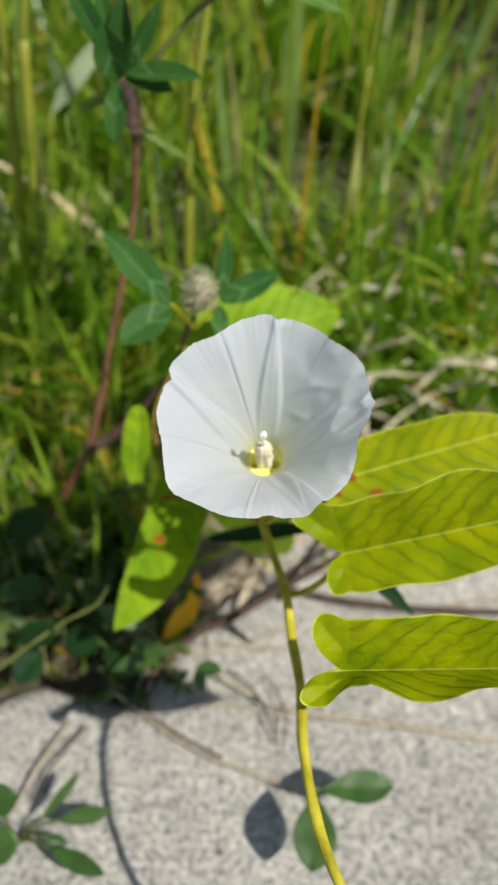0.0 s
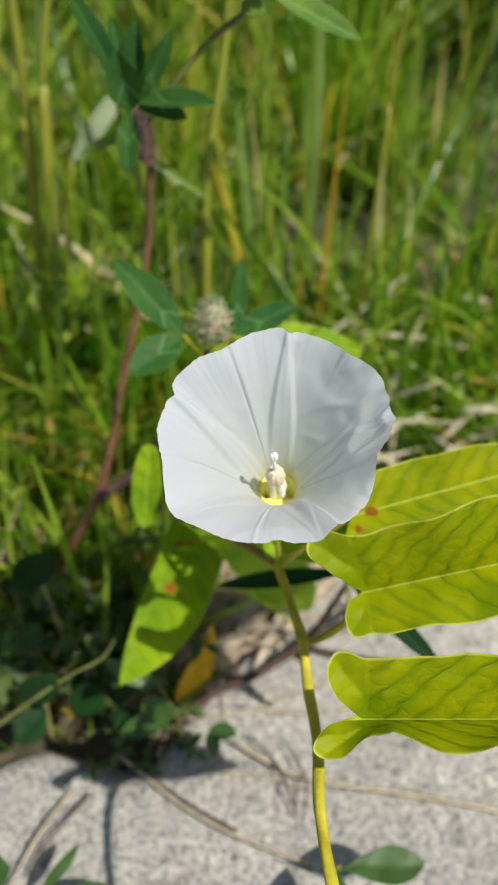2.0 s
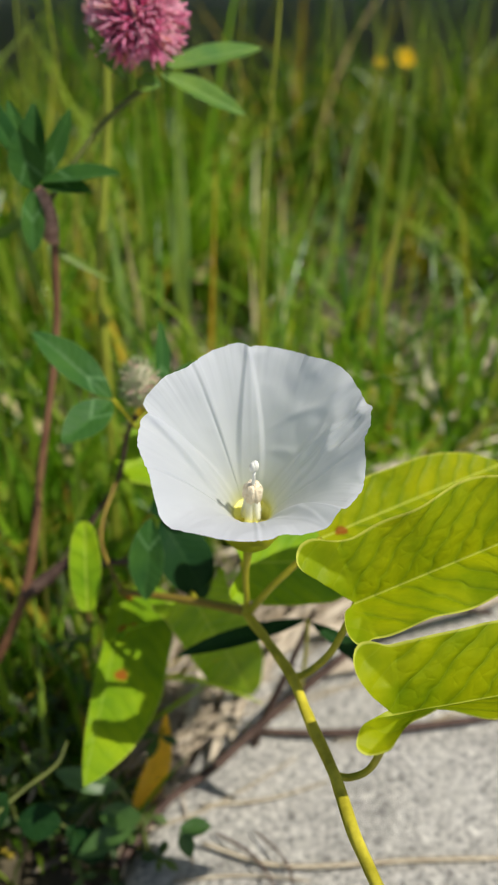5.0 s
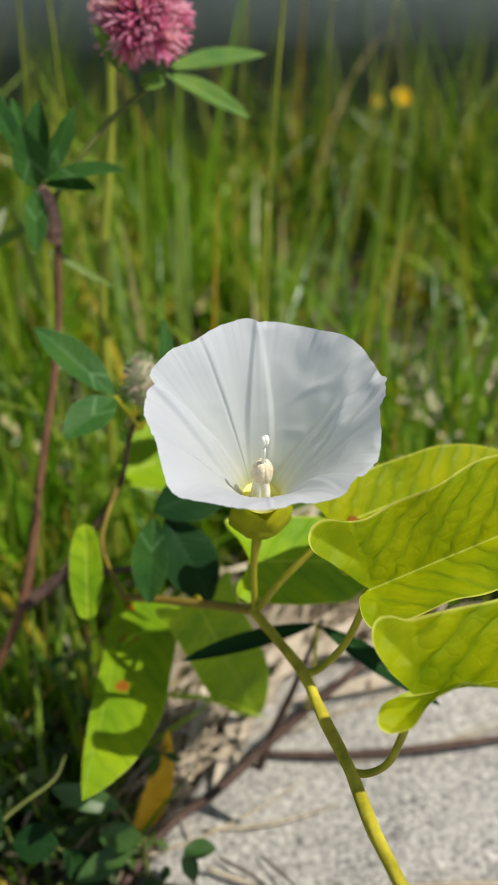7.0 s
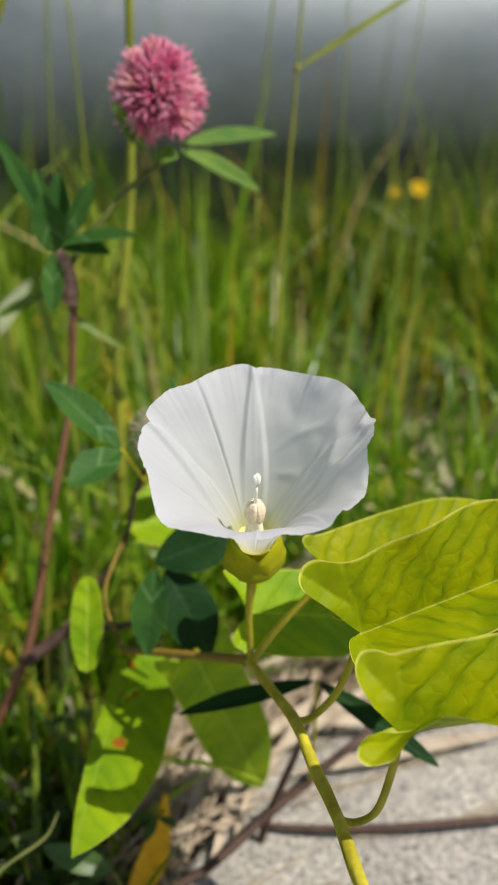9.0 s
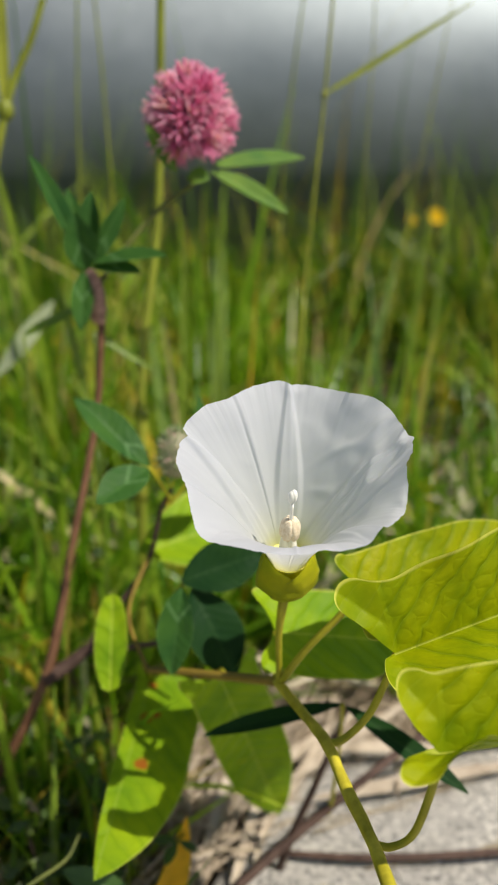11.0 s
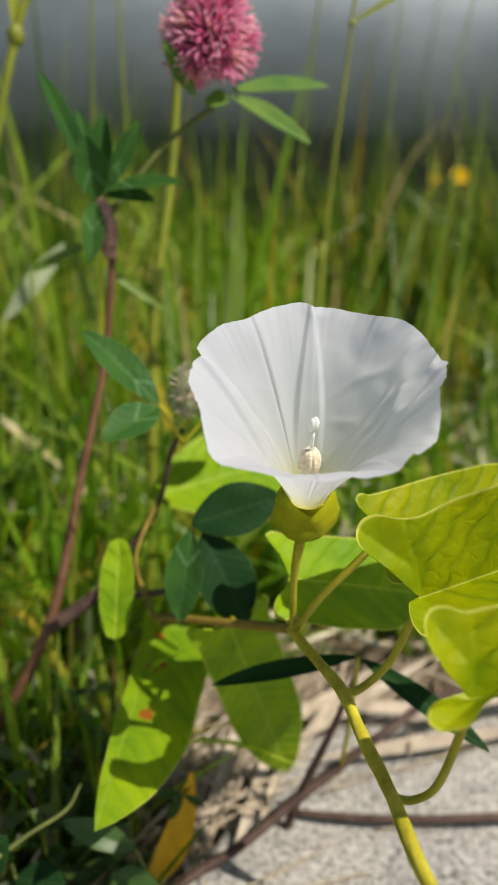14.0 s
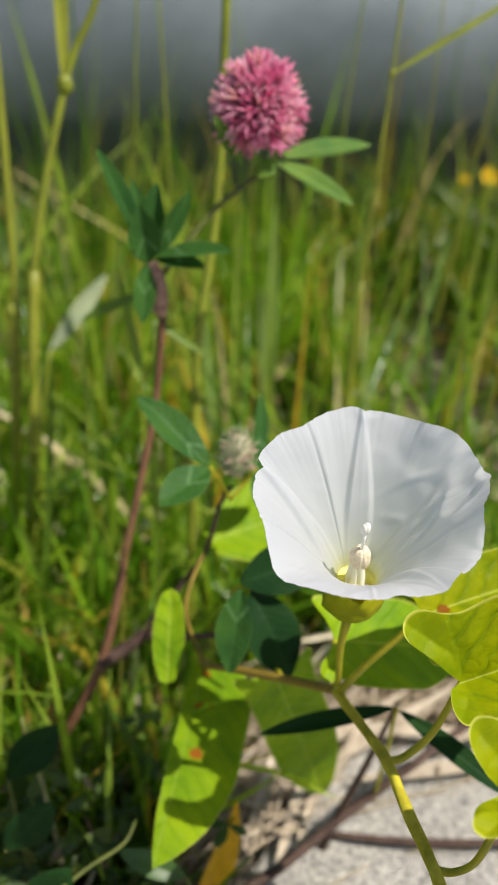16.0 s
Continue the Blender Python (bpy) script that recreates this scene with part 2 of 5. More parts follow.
def concrete_material():
    m, n, l, p, out = material("weathered_concrete")
    big = tex_noise(n, l, 14, 5, 0.6)
    mid = tex_noise(n, l, 430, 6, 0.80)
    fine = tex_noise(n, l, 900, 4, 0.7)
    v = n.new("ShaderNodeTexVoronoi")
    tc = n.new("ShaderNodeTexCoord")
    v.inputs["Scale"].default_value = 330
    l.new(tc.outputs["Object"], v.inputs["Vector"])
    tone = ramp(n, l, mid.outputs[0], [(0.35, (0.06, 0.058, 0.056)), (0.43, (0.34, 0.33, 0.31)), (0.51, (0.58, 0.56, 0.52)), (0.62, (0.78, 0.76, 0.72))])
    grit = mix_col(n, l, 0.30, tone.outputs[0], ramp(n, l, v.outputs["Color"], [(0.1, (0.35, 0.34, 0.33)), (0.5, (0.9, 0.88, 0.84)), (0.95, (1.2, 1.18, 1.12))]).outputs[0], "MULTIPLY")
    stain = mix_col(n, l, 0.7, grit, ramp(n, l, big.outputs[0], [(0.3, (0.74, 0.73, 0.70)), (0.6, (1.05, 1.04, 1.0))]).outputs[0], "MULTIPLY")
    blue = tex_noise(n, l, 55, 2)
    blot = tex_noise(n, l, 120, 4, 0.65)
    stain = mix_col(n, l, 0.8, stain, ramp(n, l, blot.outputs[0], [(0.33, (0.74, 0.73, 0.71)), (0.47, (1.02, 1.01, 0.99)), (0.65, (1.16, 1.15, 1.12))]).outputs[0], "MULTIPLY")
    patch = ramp(n, l, blue.outputs[0], [(0.69, (0, 0, 0)), (0.73, (0.55, 0.55, 0.55))])
    col = mix_col(n, l, patch.outputs[0], stain, (0.24, 0.27, 0.31))
    l.new(col, p.inputs["Base Color"])
    p.inputs["Roughness"].default_value = 0.9
    h = math_node(n, l, "ADD", mid.outputs[0], math_node(n, l, "MULTIPLY", fine.outputs[0], 0.5))
    bump(n, l, p, h, 1.0, 0.0016)
    return m


def galvanised():
    m, n, l, p, out = material("galvanised_steel")
    t = tex_noise(n, l, 5, 5, 0.6)
    f = tex_noise(n, l, 60, 4, 0.6)
    tone = mix_col(n, l, 0.5, ramp(n, l, t.outputs[0], [(0.35, (0.185, 0.215, 0.222)), (0.65, (0.255, 0.288, 0.295))]).outputs[0], ramp(n, l, f.outputs[0], [(0.3, (0.75, 0.76, 0.78)), (0.7, (1.0, 1.0, 1.0))]).outputs[0], "MULTIPLY")
    l.new(tone, p.inputs["Base Color"])
    p.inputs["Metallic"].default_value = 0.85
    l.new(ramp(n, l, t.outputs[0], [(0.3, (0.52, 0.52, 0.52)), (0.7, (0.64, 0.64, 0.64))]).outputs[0], p.inputs["Roughness"])
    bump(n, l, p, f.outputs[0], 0.15, 0.001)
    return m


PETAL = petal_material()
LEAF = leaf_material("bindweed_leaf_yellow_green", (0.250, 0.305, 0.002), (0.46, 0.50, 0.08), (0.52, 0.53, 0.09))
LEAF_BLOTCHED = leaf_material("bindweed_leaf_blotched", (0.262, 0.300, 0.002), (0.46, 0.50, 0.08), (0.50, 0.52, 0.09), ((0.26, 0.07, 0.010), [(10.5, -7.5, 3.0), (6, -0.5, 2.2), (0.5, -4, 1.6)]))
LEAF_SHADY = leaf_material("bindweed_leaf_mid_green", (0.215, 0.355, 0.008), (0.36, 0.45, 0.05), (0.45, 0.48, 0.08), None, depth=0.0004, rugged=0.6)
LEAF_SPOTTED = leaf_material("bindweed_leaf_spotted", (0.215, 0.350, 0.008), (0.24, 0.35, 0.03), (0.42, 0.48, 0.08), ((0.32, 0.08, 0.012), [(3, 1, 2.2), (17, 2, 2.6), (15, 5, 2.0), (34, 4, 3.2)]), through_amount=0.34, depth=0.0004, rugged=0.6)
CLOVER = leaf_material("clover_leaf_blue_green", (0.044, 0.122, 0.022), (0.065, 0.155, 0.040), (0.10, 0.19, 0.06), None, 0.25, 0.48, 1.2, 3.0, (9.5, 1.5, (0.105, 0.215, 0.075)), 0.0001, 0.2)
# Darker copy of the clover leaf; shade on the low leaflets sits in its colour.
CLOVER_SHADY = leaf_material("clover_leaf_shady", (0.012, 0.044, 0.009), (0.022, 0.060, 0.016), (0.03, 0.07, 0.02), None, 0.12, 0.55, 1.1, 3.0, None, 0.0001, 0.2)
CLOVER_BRACT = leaf_material("clover_bract_green", (0.130, 0.235, 0.040), (0.20, 0.30, 0.10), (0.16, 0.26, 0.08), None, 0.30, 0.5, 1.2, 3.0, None, 0.0001, 0.2)
BRACT = leaf_material("bindweed_bract", (0.42, 0.44, 0.015), (0.36, 0.40, 0.05), (0.34, 0.38, 0.06), None, 0.42, depth=0.0002, rugged=0.3)
STEM = solid("vine_stem_olive", (0.26, 0.230, 0.008), (0.56, 0.48, 0.04), 150, 0.5, 0.35, 0.0004)
STEM_BROWN = solid("vine_stem_brownish", (0.15, 0.095, 0.014), (0.30, 0.21, 0.03), 130, 0.5, 0.3, 0.0003)
STEM_GREEN = solid("petiole_green", (0.24, 0.235, 0.008), (0.42, 0.38, 0.025), 130, 0.5, 0.25, 0.0003)
RED_STEM = solid("clover_stem_red_brown", (0.095, 0.042, 0.021), (0.18, 0.090, 0.045), 120, 0.55, 0.4, 0.0004)
STIPULE = solid("papery_stipule", (0.16, 0.085, 0.06), (0.46, 0.27, 0.21), 420, 0.6, 0.4, 0.0004)
BROWN = solid("woody_stem_brown", (0.045, 0.026, 0.019), (0.11, 0.068, 0.05), 150, 0.7, 0.5, 0.0005)
DEAD_BLADE = solid("dead_grass_blade", (0.30, 0.24, 0.17), (0.54, 0.46, 0.35), 90, 0.8, 0.4, 0.0004)
STRAW = solid("dry_straw", (0.26, 0.205, 0.13), (0.50, 0.43, 0.31), 120, 0.75, 0.4, 0.0004)
CREAM = solid("cream_anther", (0.74, 0.61, 0.40), (0.88, 0.79, 0.61), 1300, 0.8, 1.0, 0.0005)
THROAT = solid("throat_yellow", (0.86, 0.80, 0.14), (0.92, 0.88, 0.30), 500, 0.6, 0.3, 0.0002)
STIGMA = solid("white_stigma", (0.80, 0.79, 0.68), (0.88, 0.87, 0.78), 900, 0.6, 0.3, 0.0002)
DRY_LEAF = plain_leaf("dry_orange_leaf", [(0.0, (0.84, 0.42, 0.010)), (1.0, (0.88, 0.50, 0.015))], 0.55, 0.6, 120, False)
PINK = plain_leaf("clover_floret_pink", [(0.0, (0.80, 0.24, 0.48)), (0.45, (0.88, 0.40, 0.62)), (0.85, (0.92, 0.66, 0.78)), (1.0, (0.88, 0.52, 0.44))], 0.5, 0.5, 300, False, (1.1, 0.9, 1.0))
BUD_PINK = plain_leaf("clover_bud_floret", [(0.0, (0.20, 0.31, 0.12)), (0.55, (0.34, 0.43, 0.21)), (0.8, (0.55, 0.47, 0.36)), (1.0, (0.80, 0.44, 0.53))], 0.3, 0.6, 300, False)
YELLOW = plain_leaf("buttercup_yellow", [(0.0, (0.72, 0.48, 0.01)), (1.0, (0.80, 0.58, 0.012))], 0.3, 0.35, 200, False, (1.1, 1.0, 0.5))
GRASS = plain_leaf("grass_blades", [(0.0, (0.050, 0.135, 0.011)), (0.28, (0.115, 0.255, 0.013)), (0.58, (0.25, 0.41, 0.022)), (0.84, (0.44, 0.55, 0.08)), (0.92, (0.62, 0.36, 0.03)), (1.0, (0.70, 0.66, 0.48))], 0.45, 0.30, 45, glow=(1.2, 1.4, 0.35))
# Darker copy of the grass, with the shade between blades put into its tones.
GRASS_SHADY = plain_leaf("grass_blades_shady", [(0.0, (0.026, 0.075, 0.007)), (0.36, (0.085, 0.175, 0.012)), (0.68, (0.21, 0.300, 0.024)), (0.88, (0.40, 0.44, 0.06)), (0.945, (0.50, 0.32, 0.04)), (1.0, (0.60, 0.54, 0.36))], 0.42, 0.32, 45, glow=(1.2, 1.4, 0.35))
BRIGHT_GRASS = plain_leaf("bright_grass_blades", [(0.0, (0.14, 0.30, 0.018)), (0.4, (0.27, 0.43, 0.028)), (0.8, (0.45, 0.56, 0.08)), (0.92, (0.58, 0.36, 0.04)), (1.0, (0.66, 0.58, 0.40))], 0.45, 0.35, 45, glow=(1.2, 1.4, 0.35))
STALK = plain_leaf("grass_culm_yellow_green", [(0.0, (0.22, 0.28, 0.025)), (1.0, (0.34, 0.36, 0.04))], 0.3, 0.45, 60, False)
BLADE = plain_leaf("broad_green_blade", [(0.0, (0.10, 0.19, 0.018)), (1.0, (0.22, 0.31, 0.035))], 0.4, 0.4, 60, False)
WEED = plain_leaf("weed_leaf_dark_green", [(0.0, (0.040, 0.082, 0.016)), (0.6, (0.062, 0.115, 0.022)), (1.0, (0.12, 0.17, 0.030))], 0.3, 0.5, 90, False)
SEEDLING = plain_leaf("seedling_leaf", [(0.0, (0.040, 0.098, 0.020)), (1.0, (0.060, 0.130, 0.025))], 0.3, 0.45, 90, False)
WEED_STEM = solid("weed_stem", (0.07, 0.085, 0.02), (0.14, 0.16, 0.035), 150, 0.6, 0.3, 0.0003)
SHEEN_BLADE = plain_leaf("sheen_green_blade", [(0.0, (0.20, 0.33, 0.08)), (1.0, (0.34, 0.45, 0.16))], 0.35, 0.28, 60, False)
PALE_BLADE = plain_leaf("pale_grass_blade", [(0.0, (0.30, 0.36, 0.22)), (1.0, (0.38, 0.43, 0.28))], 0.3, 0.3, 60, False)
SOIL = solid("soil_with_moss", (0.036, 0.030, 0.017), (0.13, 0.108, 0.065), 60, 0.95, 0.9, 0.004)
MEADOW = solid("far_meadow_ground", (0.012, 0.022, 0.008), (0.030, 0.042, 0.016), 4, 0.9, 0.6, 0.05)
CONCRETE = concrete_material()
PIPE_STEEL = galvanised()

# ---- ground, slab, distance ----
rng = np.random.default_rng(7)


def drop_at(y):
    """How far the ground has fallen away behind the bank."""
    fall = min(1.0, max(0.0, (y - 2.2) / 1.5))
    return 0.9 * fall * fall * (3 - 2 * fall)


def ground_sheet():
    ys = np.concatenate([[-6, -2, -0.5], np.linspace(-0.1, 1.2, 60), np.linspace(1.3, 6, 30), [10, 20, 45, 120, 400, 2000]])
    xs = np.concatenate([[-2000, -300, -60, -15, -5, -2], np.linspace(-0.8, 0.8, 70), [2, 5, 15, 60, 300, 2000]])
    verts = []
    for y in ys:
        for x in xs:
            z = -0.014 + (0.008 * noise.noise((x * 9, y * 9, 0)) + 0.004 * noise.noise((x * 40, y * 40, 3)) if abs(x) < 1 and -0.1 < y < 6 else 0)
            verts.append((x, y, min(z, -0.006) - drop_at(y)))
    return verts, grid_faces(len(ys), len(xs))


ground = solo("ground", ground_sheet(), SOIL, "dark mossy soil under grass, turning to meadow towards the horizon", "ground", kind="structure")
ground.data.materials.append(MEADOW)
for face in ground.data.polygons:
    if face.center.y > 1.6 or abs(face.center.x) > 0.8 or face.center.y < -0.3:
        face.material_index = 1


def edge_y(x):
    if x > 0.03:
        return 0.272 + 0.12 * (x - 0.03)
    if x > -0.02:
        return 0.1966 + 1.508 * (x + 0.02)
    if x > -0.042:
        return 0.1966 + 1.3 * (x + 0.02)
    return 0.168 + 0.1 * (max(x, -0.4) + 0.042)


def slab():
    """A worn concrete slab with a crumbled far edge."""
    xs = np.concatenate([[-2.4, -1.2, -0.7], np.linspace(-0.4, 0.4, 190), [0.7, 1.2, 2.4]])
    vs = np.concatenate([[0, 0.3, 0.6], np.linspace(0.8, 1, 90)])
    verts = []
    for v in vs:
        for x in xs:
            far = edge_y(x) + 0.010 * noise.noise((x * 30, 0, 5)) + 0.004 * noise.noise((x * 130, 2, 5))
            y = -2.2 + (far + 2.2) * v
            drop = max(0.0, 1 - (far - y) / 0.012) ** 2 * 0.006
            z = 0.0012 * noise.noise((x * 25, y * 25, 1)) + 0.0007 * noise.noise((x * 110, y * 110, 2)) - drop
            verts.append((x, y, z))
    n, c = len(vs), len(xs)
    faces = grid_faces(n, c)
    rim = [(n - 1) * c + k for k in range(c)] + [i * c + c - 1 for i in range(n - 2, -1, -1)] + [k for k in range(c - 2, -1, -1)] + [i * c for i in range(1, n - 1)]
    low = len(verts)
    verts += [(verts[k][0], verts[k][1], -0.05) for k in rim]
    for i in range(len(rim)):
        j = (i + 1) % len(rim)
        faces.append((rim[i], rim[j], low + j, low + i))
    return verts, faces


solo("pavement", slab(), CONCRETE, "weathered pale grey concrete slab with gritty speckled surface", "pavement", kind="structure")


def cards(points, sizes, rand):
    """Many small leaf-shaped quads, bent, turned at random."""
    c, n = np.array(points), len(points)
    a = rand.normal(size=(n, 3))
    a /= np.linalg.norm(a, axis=1)[:, None]
    b = np.cross(a, rand.normal(size=(n, 3)))
    b /= np.linalg.norm(b, axis=1)[:, None]
    z = np.array(sizes)[:, None]
    verts = np.stack([c - a * z, c + b * z * 0.5 + a * 0.1 * z, c + a * z, c - b * z * 0.5], 1).reshape(-1, 3)
    return verts, np.arange(4 * n).reshape(-1, 4)


PIPE_Y, PIPE_Z, PIPE_R = 1.50, 0.286, 0.30


def big_pipe():
    """A wide steel pipe with open ends and a wall of 8 mm, lying along x."""
    cols = 128
    rings = [(-3.2, PIPE_R - 0.008), (-3.2, PIPE_R - 0.001), (-3.199, PIPE_R), (3.199, PIPE_R), (3.2, PIPE_R - 0.001), (3.2, PIPE_R - 0.008), (-3.2, PIPE_R - 0.008)]
    verts = []
    for x, r in rings:
        for k in range(cols):
            a = 2 * math.pi * k / cols
            verts.append((x, PIPE_Y + r * math.cos(a), PIPE_Z + r * math.sin(a)))
    return verts, grid_faces(len(rings), cols, 0, True)


pipe = thing("pipe", "wide dull grey galvanised steel pipe lying behind the grass", "pipe", (0.0, PIPE_Y, PIPE_Z - PIPE_R))
part("shell", big_pipe(), PIPE_STEEL, pipe)


# ---- grass ----
def blade_strip(base, height, width, lean, bend, turn, slant=0.12, segs=6, crease=0.25):
    """One grass blade: a creased, tapering, bending strip."""
    verts = []
    d = np.array([math.cos(lean), math.sin(lean), 0])
    s = np.array([-math.sin(turn), math.cos(turn), 0])
    f = np.array([math.cos(turn), math.sin(turn), 0])
    for i in range(segs + 1):
        u = i / segs
        a = bend * u
        c = np.array(base) + d * height * (slant * u + math.sin(a) * 0.5 * u) + np.array([0, 0, height * u * (1 - 0.32 * abs(math.sin(a)) * u)])
        w = width * (1 - u ** 2.2) * (0.7 + 0.6 * min(u * 3, 1) * 0.5) + 0.0002
        verts += [c - s * w / 2, c + f * w * crease, c + s * w / 2]
    faces = []
    for i in range(segs):
        for k in range(2):
            faces.append((i * 3 + k, i * 3 + k + 1, i * 3 + k + 4, i * 3 + k + 3))
    return verts, faces


# bare, shaded hollows between the tussocks: x, y and half-sizes
HOLLOWS = ((0.225, 0.69, 0.030, 0.07), (0.135, 0.50, 0.026, 0.06), (0.165, 0.63, 0.036, 0.09), (0.215, 0.78, 0.045, 0.12), (-0.008, 0.56, 0.016, 0.08), (0.0, 0.78, 0.024, 0.14), (-0.10, 0.72, 0.04, 0.07))


def trodden(x, y):
    """The strip of dead straw and bare soil behind the slab."""
    return -0.036 < x < 0.10 and y < 0.300 + 0.02 * noise.noise((x * 40, 3, 1))


def grass_field(count, y0, y1, spread, heights, widths, power=1.0, near=None, clear=0.0):
    V, F = [], []
    tries = 0
    while len(F) < count * 12 and tries < count * 8:
        tries += 1
        y = y0 + (y1 - y0) * rng.uniform(0, 1) ** power
        x = rng.uniform(-1, 1) * (spread[0] + spread[1] * y)
        if y < edge_y(x) + 0.012 or (clear and abs(x) < clear * (0.30 + 0.45 * y)):
            continue
        if y > 0.42 and noise.noise((x * 6 + 3, y * 3.2, 33)) < -0.03:
            continue
        if any(((x - hx) / hw) ** 2 + ((y - hy) / hd) ** 2 < 1 for hx, hy, hw, hd in HOLLOWS):
            continue
        if noise.noise((x * 7, y * 7, 9)) < rng.uniform(-0.75, 0.30):
            continue
        h = rng.uniform(*heights) * rng.uniform(0.55, 1.0)
        if y > 0.45:
            h *= 0.92 + 1.3 * noise.noise((x * 11, y * 5, 21)) + 0.3 * noise.noise((x * 30, y * 12, 8))
        if near and y < near:
            h *= 0.35 + 0.65 * max(0, (y - y0) / (near - y0))
        if trodden(x, y):
            h *= 0.15
        v, f = blade_strip((x, y, -0.014 - drop_at(y)), h, rng.uniform(*widths), rng.uniform(0, 6.28), rng.uniform(0.0, 1.0) ** 2.2 * 2.0, rng.uniform(0, 6.28), 0.05 + 0.6 * rng.uniform(0, 1) ** 3)
        k = len(V)
        V += v
        F += [tuple(i + k for i in q) for q in f]
    return V, F


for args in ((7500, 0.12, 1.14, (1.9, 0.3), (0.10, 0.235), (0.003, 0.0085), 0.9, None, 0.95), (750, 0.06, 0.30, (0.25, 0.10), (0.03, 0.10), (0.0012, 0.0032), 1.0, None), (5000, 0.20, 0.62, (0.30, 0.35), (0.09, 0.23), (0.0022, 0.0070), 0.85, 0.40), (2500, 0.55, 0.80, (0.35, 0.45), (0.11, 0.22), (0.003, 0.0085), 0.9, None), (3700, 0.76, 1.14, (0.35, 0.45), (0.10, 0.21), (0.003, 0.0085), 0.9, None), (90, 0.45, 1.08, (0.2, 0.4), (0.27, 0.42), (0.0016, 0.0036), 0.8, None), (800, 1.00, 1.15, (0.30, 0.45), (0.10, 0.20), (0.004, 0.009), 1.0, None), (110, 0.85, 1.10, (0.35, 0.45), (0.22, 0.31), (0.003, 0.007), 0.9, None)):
    # Nearest and far bands get the grass copy with shade in its colour.
    solo("grass", grass_field(*args), GRASS_SHADY if args[1] > 0.7 or args[1] < 0.1 else GRASS, "dense green meadow grass with a few yellowed blades", "grass", kind="stuff")


def short_growth(count):
    """Low leafy growth close over the soil."""
    pts, sz = [], []
    while len(pts) < count:
        y = 0.02 + 1.4 * rng.uniform(0, 1) ** 1.5
        x = rng.uniform(-1, 1) * (0.28 + 0.3 * y)
        if y < edge_y(x) + 0.02:
            continue
        pts.append((x, y, rng.uniform(-0.01, 0.035) + 0.03 * rng.uniform(0, 1) ** 3))
        sz.append(rng.uniform(0.003, 0.009) * (0.25 if trodden(x, y) else 0.5 if y < 0.3 else 1.0))
    return cards(pts, sz, rng)


solo("ground_cover", short_growth(7500), plain_leaf("ground_cover_leaves", [(0.0, (0.04, 0.08, 0.015)), (0.5, (0.09, 0.15, 0.025)), (0.85, (0.16, 0.20, 0.045)), (1.0, (0.28, 0.20, 0.10))], 0.3, 0.6, 80), "low leafy moss and weed cover on the soil", "ground cover", kind="stuff")


def dead_leaves(count):
    pts, sz = [], []
    while len(pts) < count:
        x, y = rng.uniform(-0.25, 0.35), rng.uniform(0.2, 0.75)
        if y < edge_y(x) + 0.10:
            continue
        pts.append((x, y, rng.uniform(0.0, 0.05)))
        sz.append(rng.uniform(0.003, 0.009))
    return cards(pts, sz, rng)


solo("dead_leaves", dead_leaves(260), plain_leaf("dead_pale_leaf", [(0.0, (0.36, 0.24, 0.11)), (0.6, (0.50, 0.40, 0.24)), (1.0, (0.62, 0.54, 0.40))], 0.3, 0.7, 120), "pale dead leaves scattered low in the grass", "litter", kind="stuff")


def litter(count):
    geos = []
    while len(geos) < count:
        y = rng.uniform(0.08, 0.62)
        x = rng.uniform(-0.2, 0.3)
        if y < edge_y(x) + (0.03 if x < -0.03 else -0.01):
            continue
        a, L = rng.uniform(0, 6.28), rng.uniform(0.012, 0.05)
        z = rng.uniform(-0.004, 0.018)
        d = np.array([math.cos(a), math.sin(a), rng.uniform(-0.12, 0.12)])
        p = np.array([x, y, z])
        w = rng.uniform(0.0003, 0.0009)
        geos.append(tube([p - d * L / 2, p + np.array([0, 0, 0.003]), p + d * L / 2], [w, w, w * 0.6], 5, 4))
    return join(*geos)


def edge_litter(count):
    geos = []
    for _ in range(count):
        x = rng.uniform(-0.025, 0.09)
        y = edge_y(x) + rng.uniform(0.0, 0.07)
        a, L = rng.normal(0.85, 0.35), rng.uniform(0.04, 0.11)
        d = np.array([math.cos(a), math.sin(a), rng.uniform(-0.10, 0.16)])
        p = np.array([x, y, rng.uniform(0.001, 0.006) + 0.008 * rng.uniform(0, 1) ** 3])
        w = rng.uniform(0.00025, 0.0006) * (1.6 if rng.uniform() < 0.08 else 1.0)
        geos.append(tube([p - d * L / 2, p + np.array([rng.uniform(-0.1, 0.1) * L, rng.uniform(-0.1, 0.1) * L, 0.004]), p + d * L / 2], [w, w, w * 0.5], 8, 4))
    return join(*geos)


solo("brown_litter", edge_litter(120), solid("dead_stalk_brown", (0.24, 0.18, 0.11), (0.56, 0.47, 0.36), 25, 0.8, 0.4, 0.0004), "tangled straw-brown dead stalks at the slab's edge", "litter", kind="stuff")
solo("straw_litter", litter(420), STRAW, "pale dry straw and stalk litter on the soil", "litter", kind="stuff")


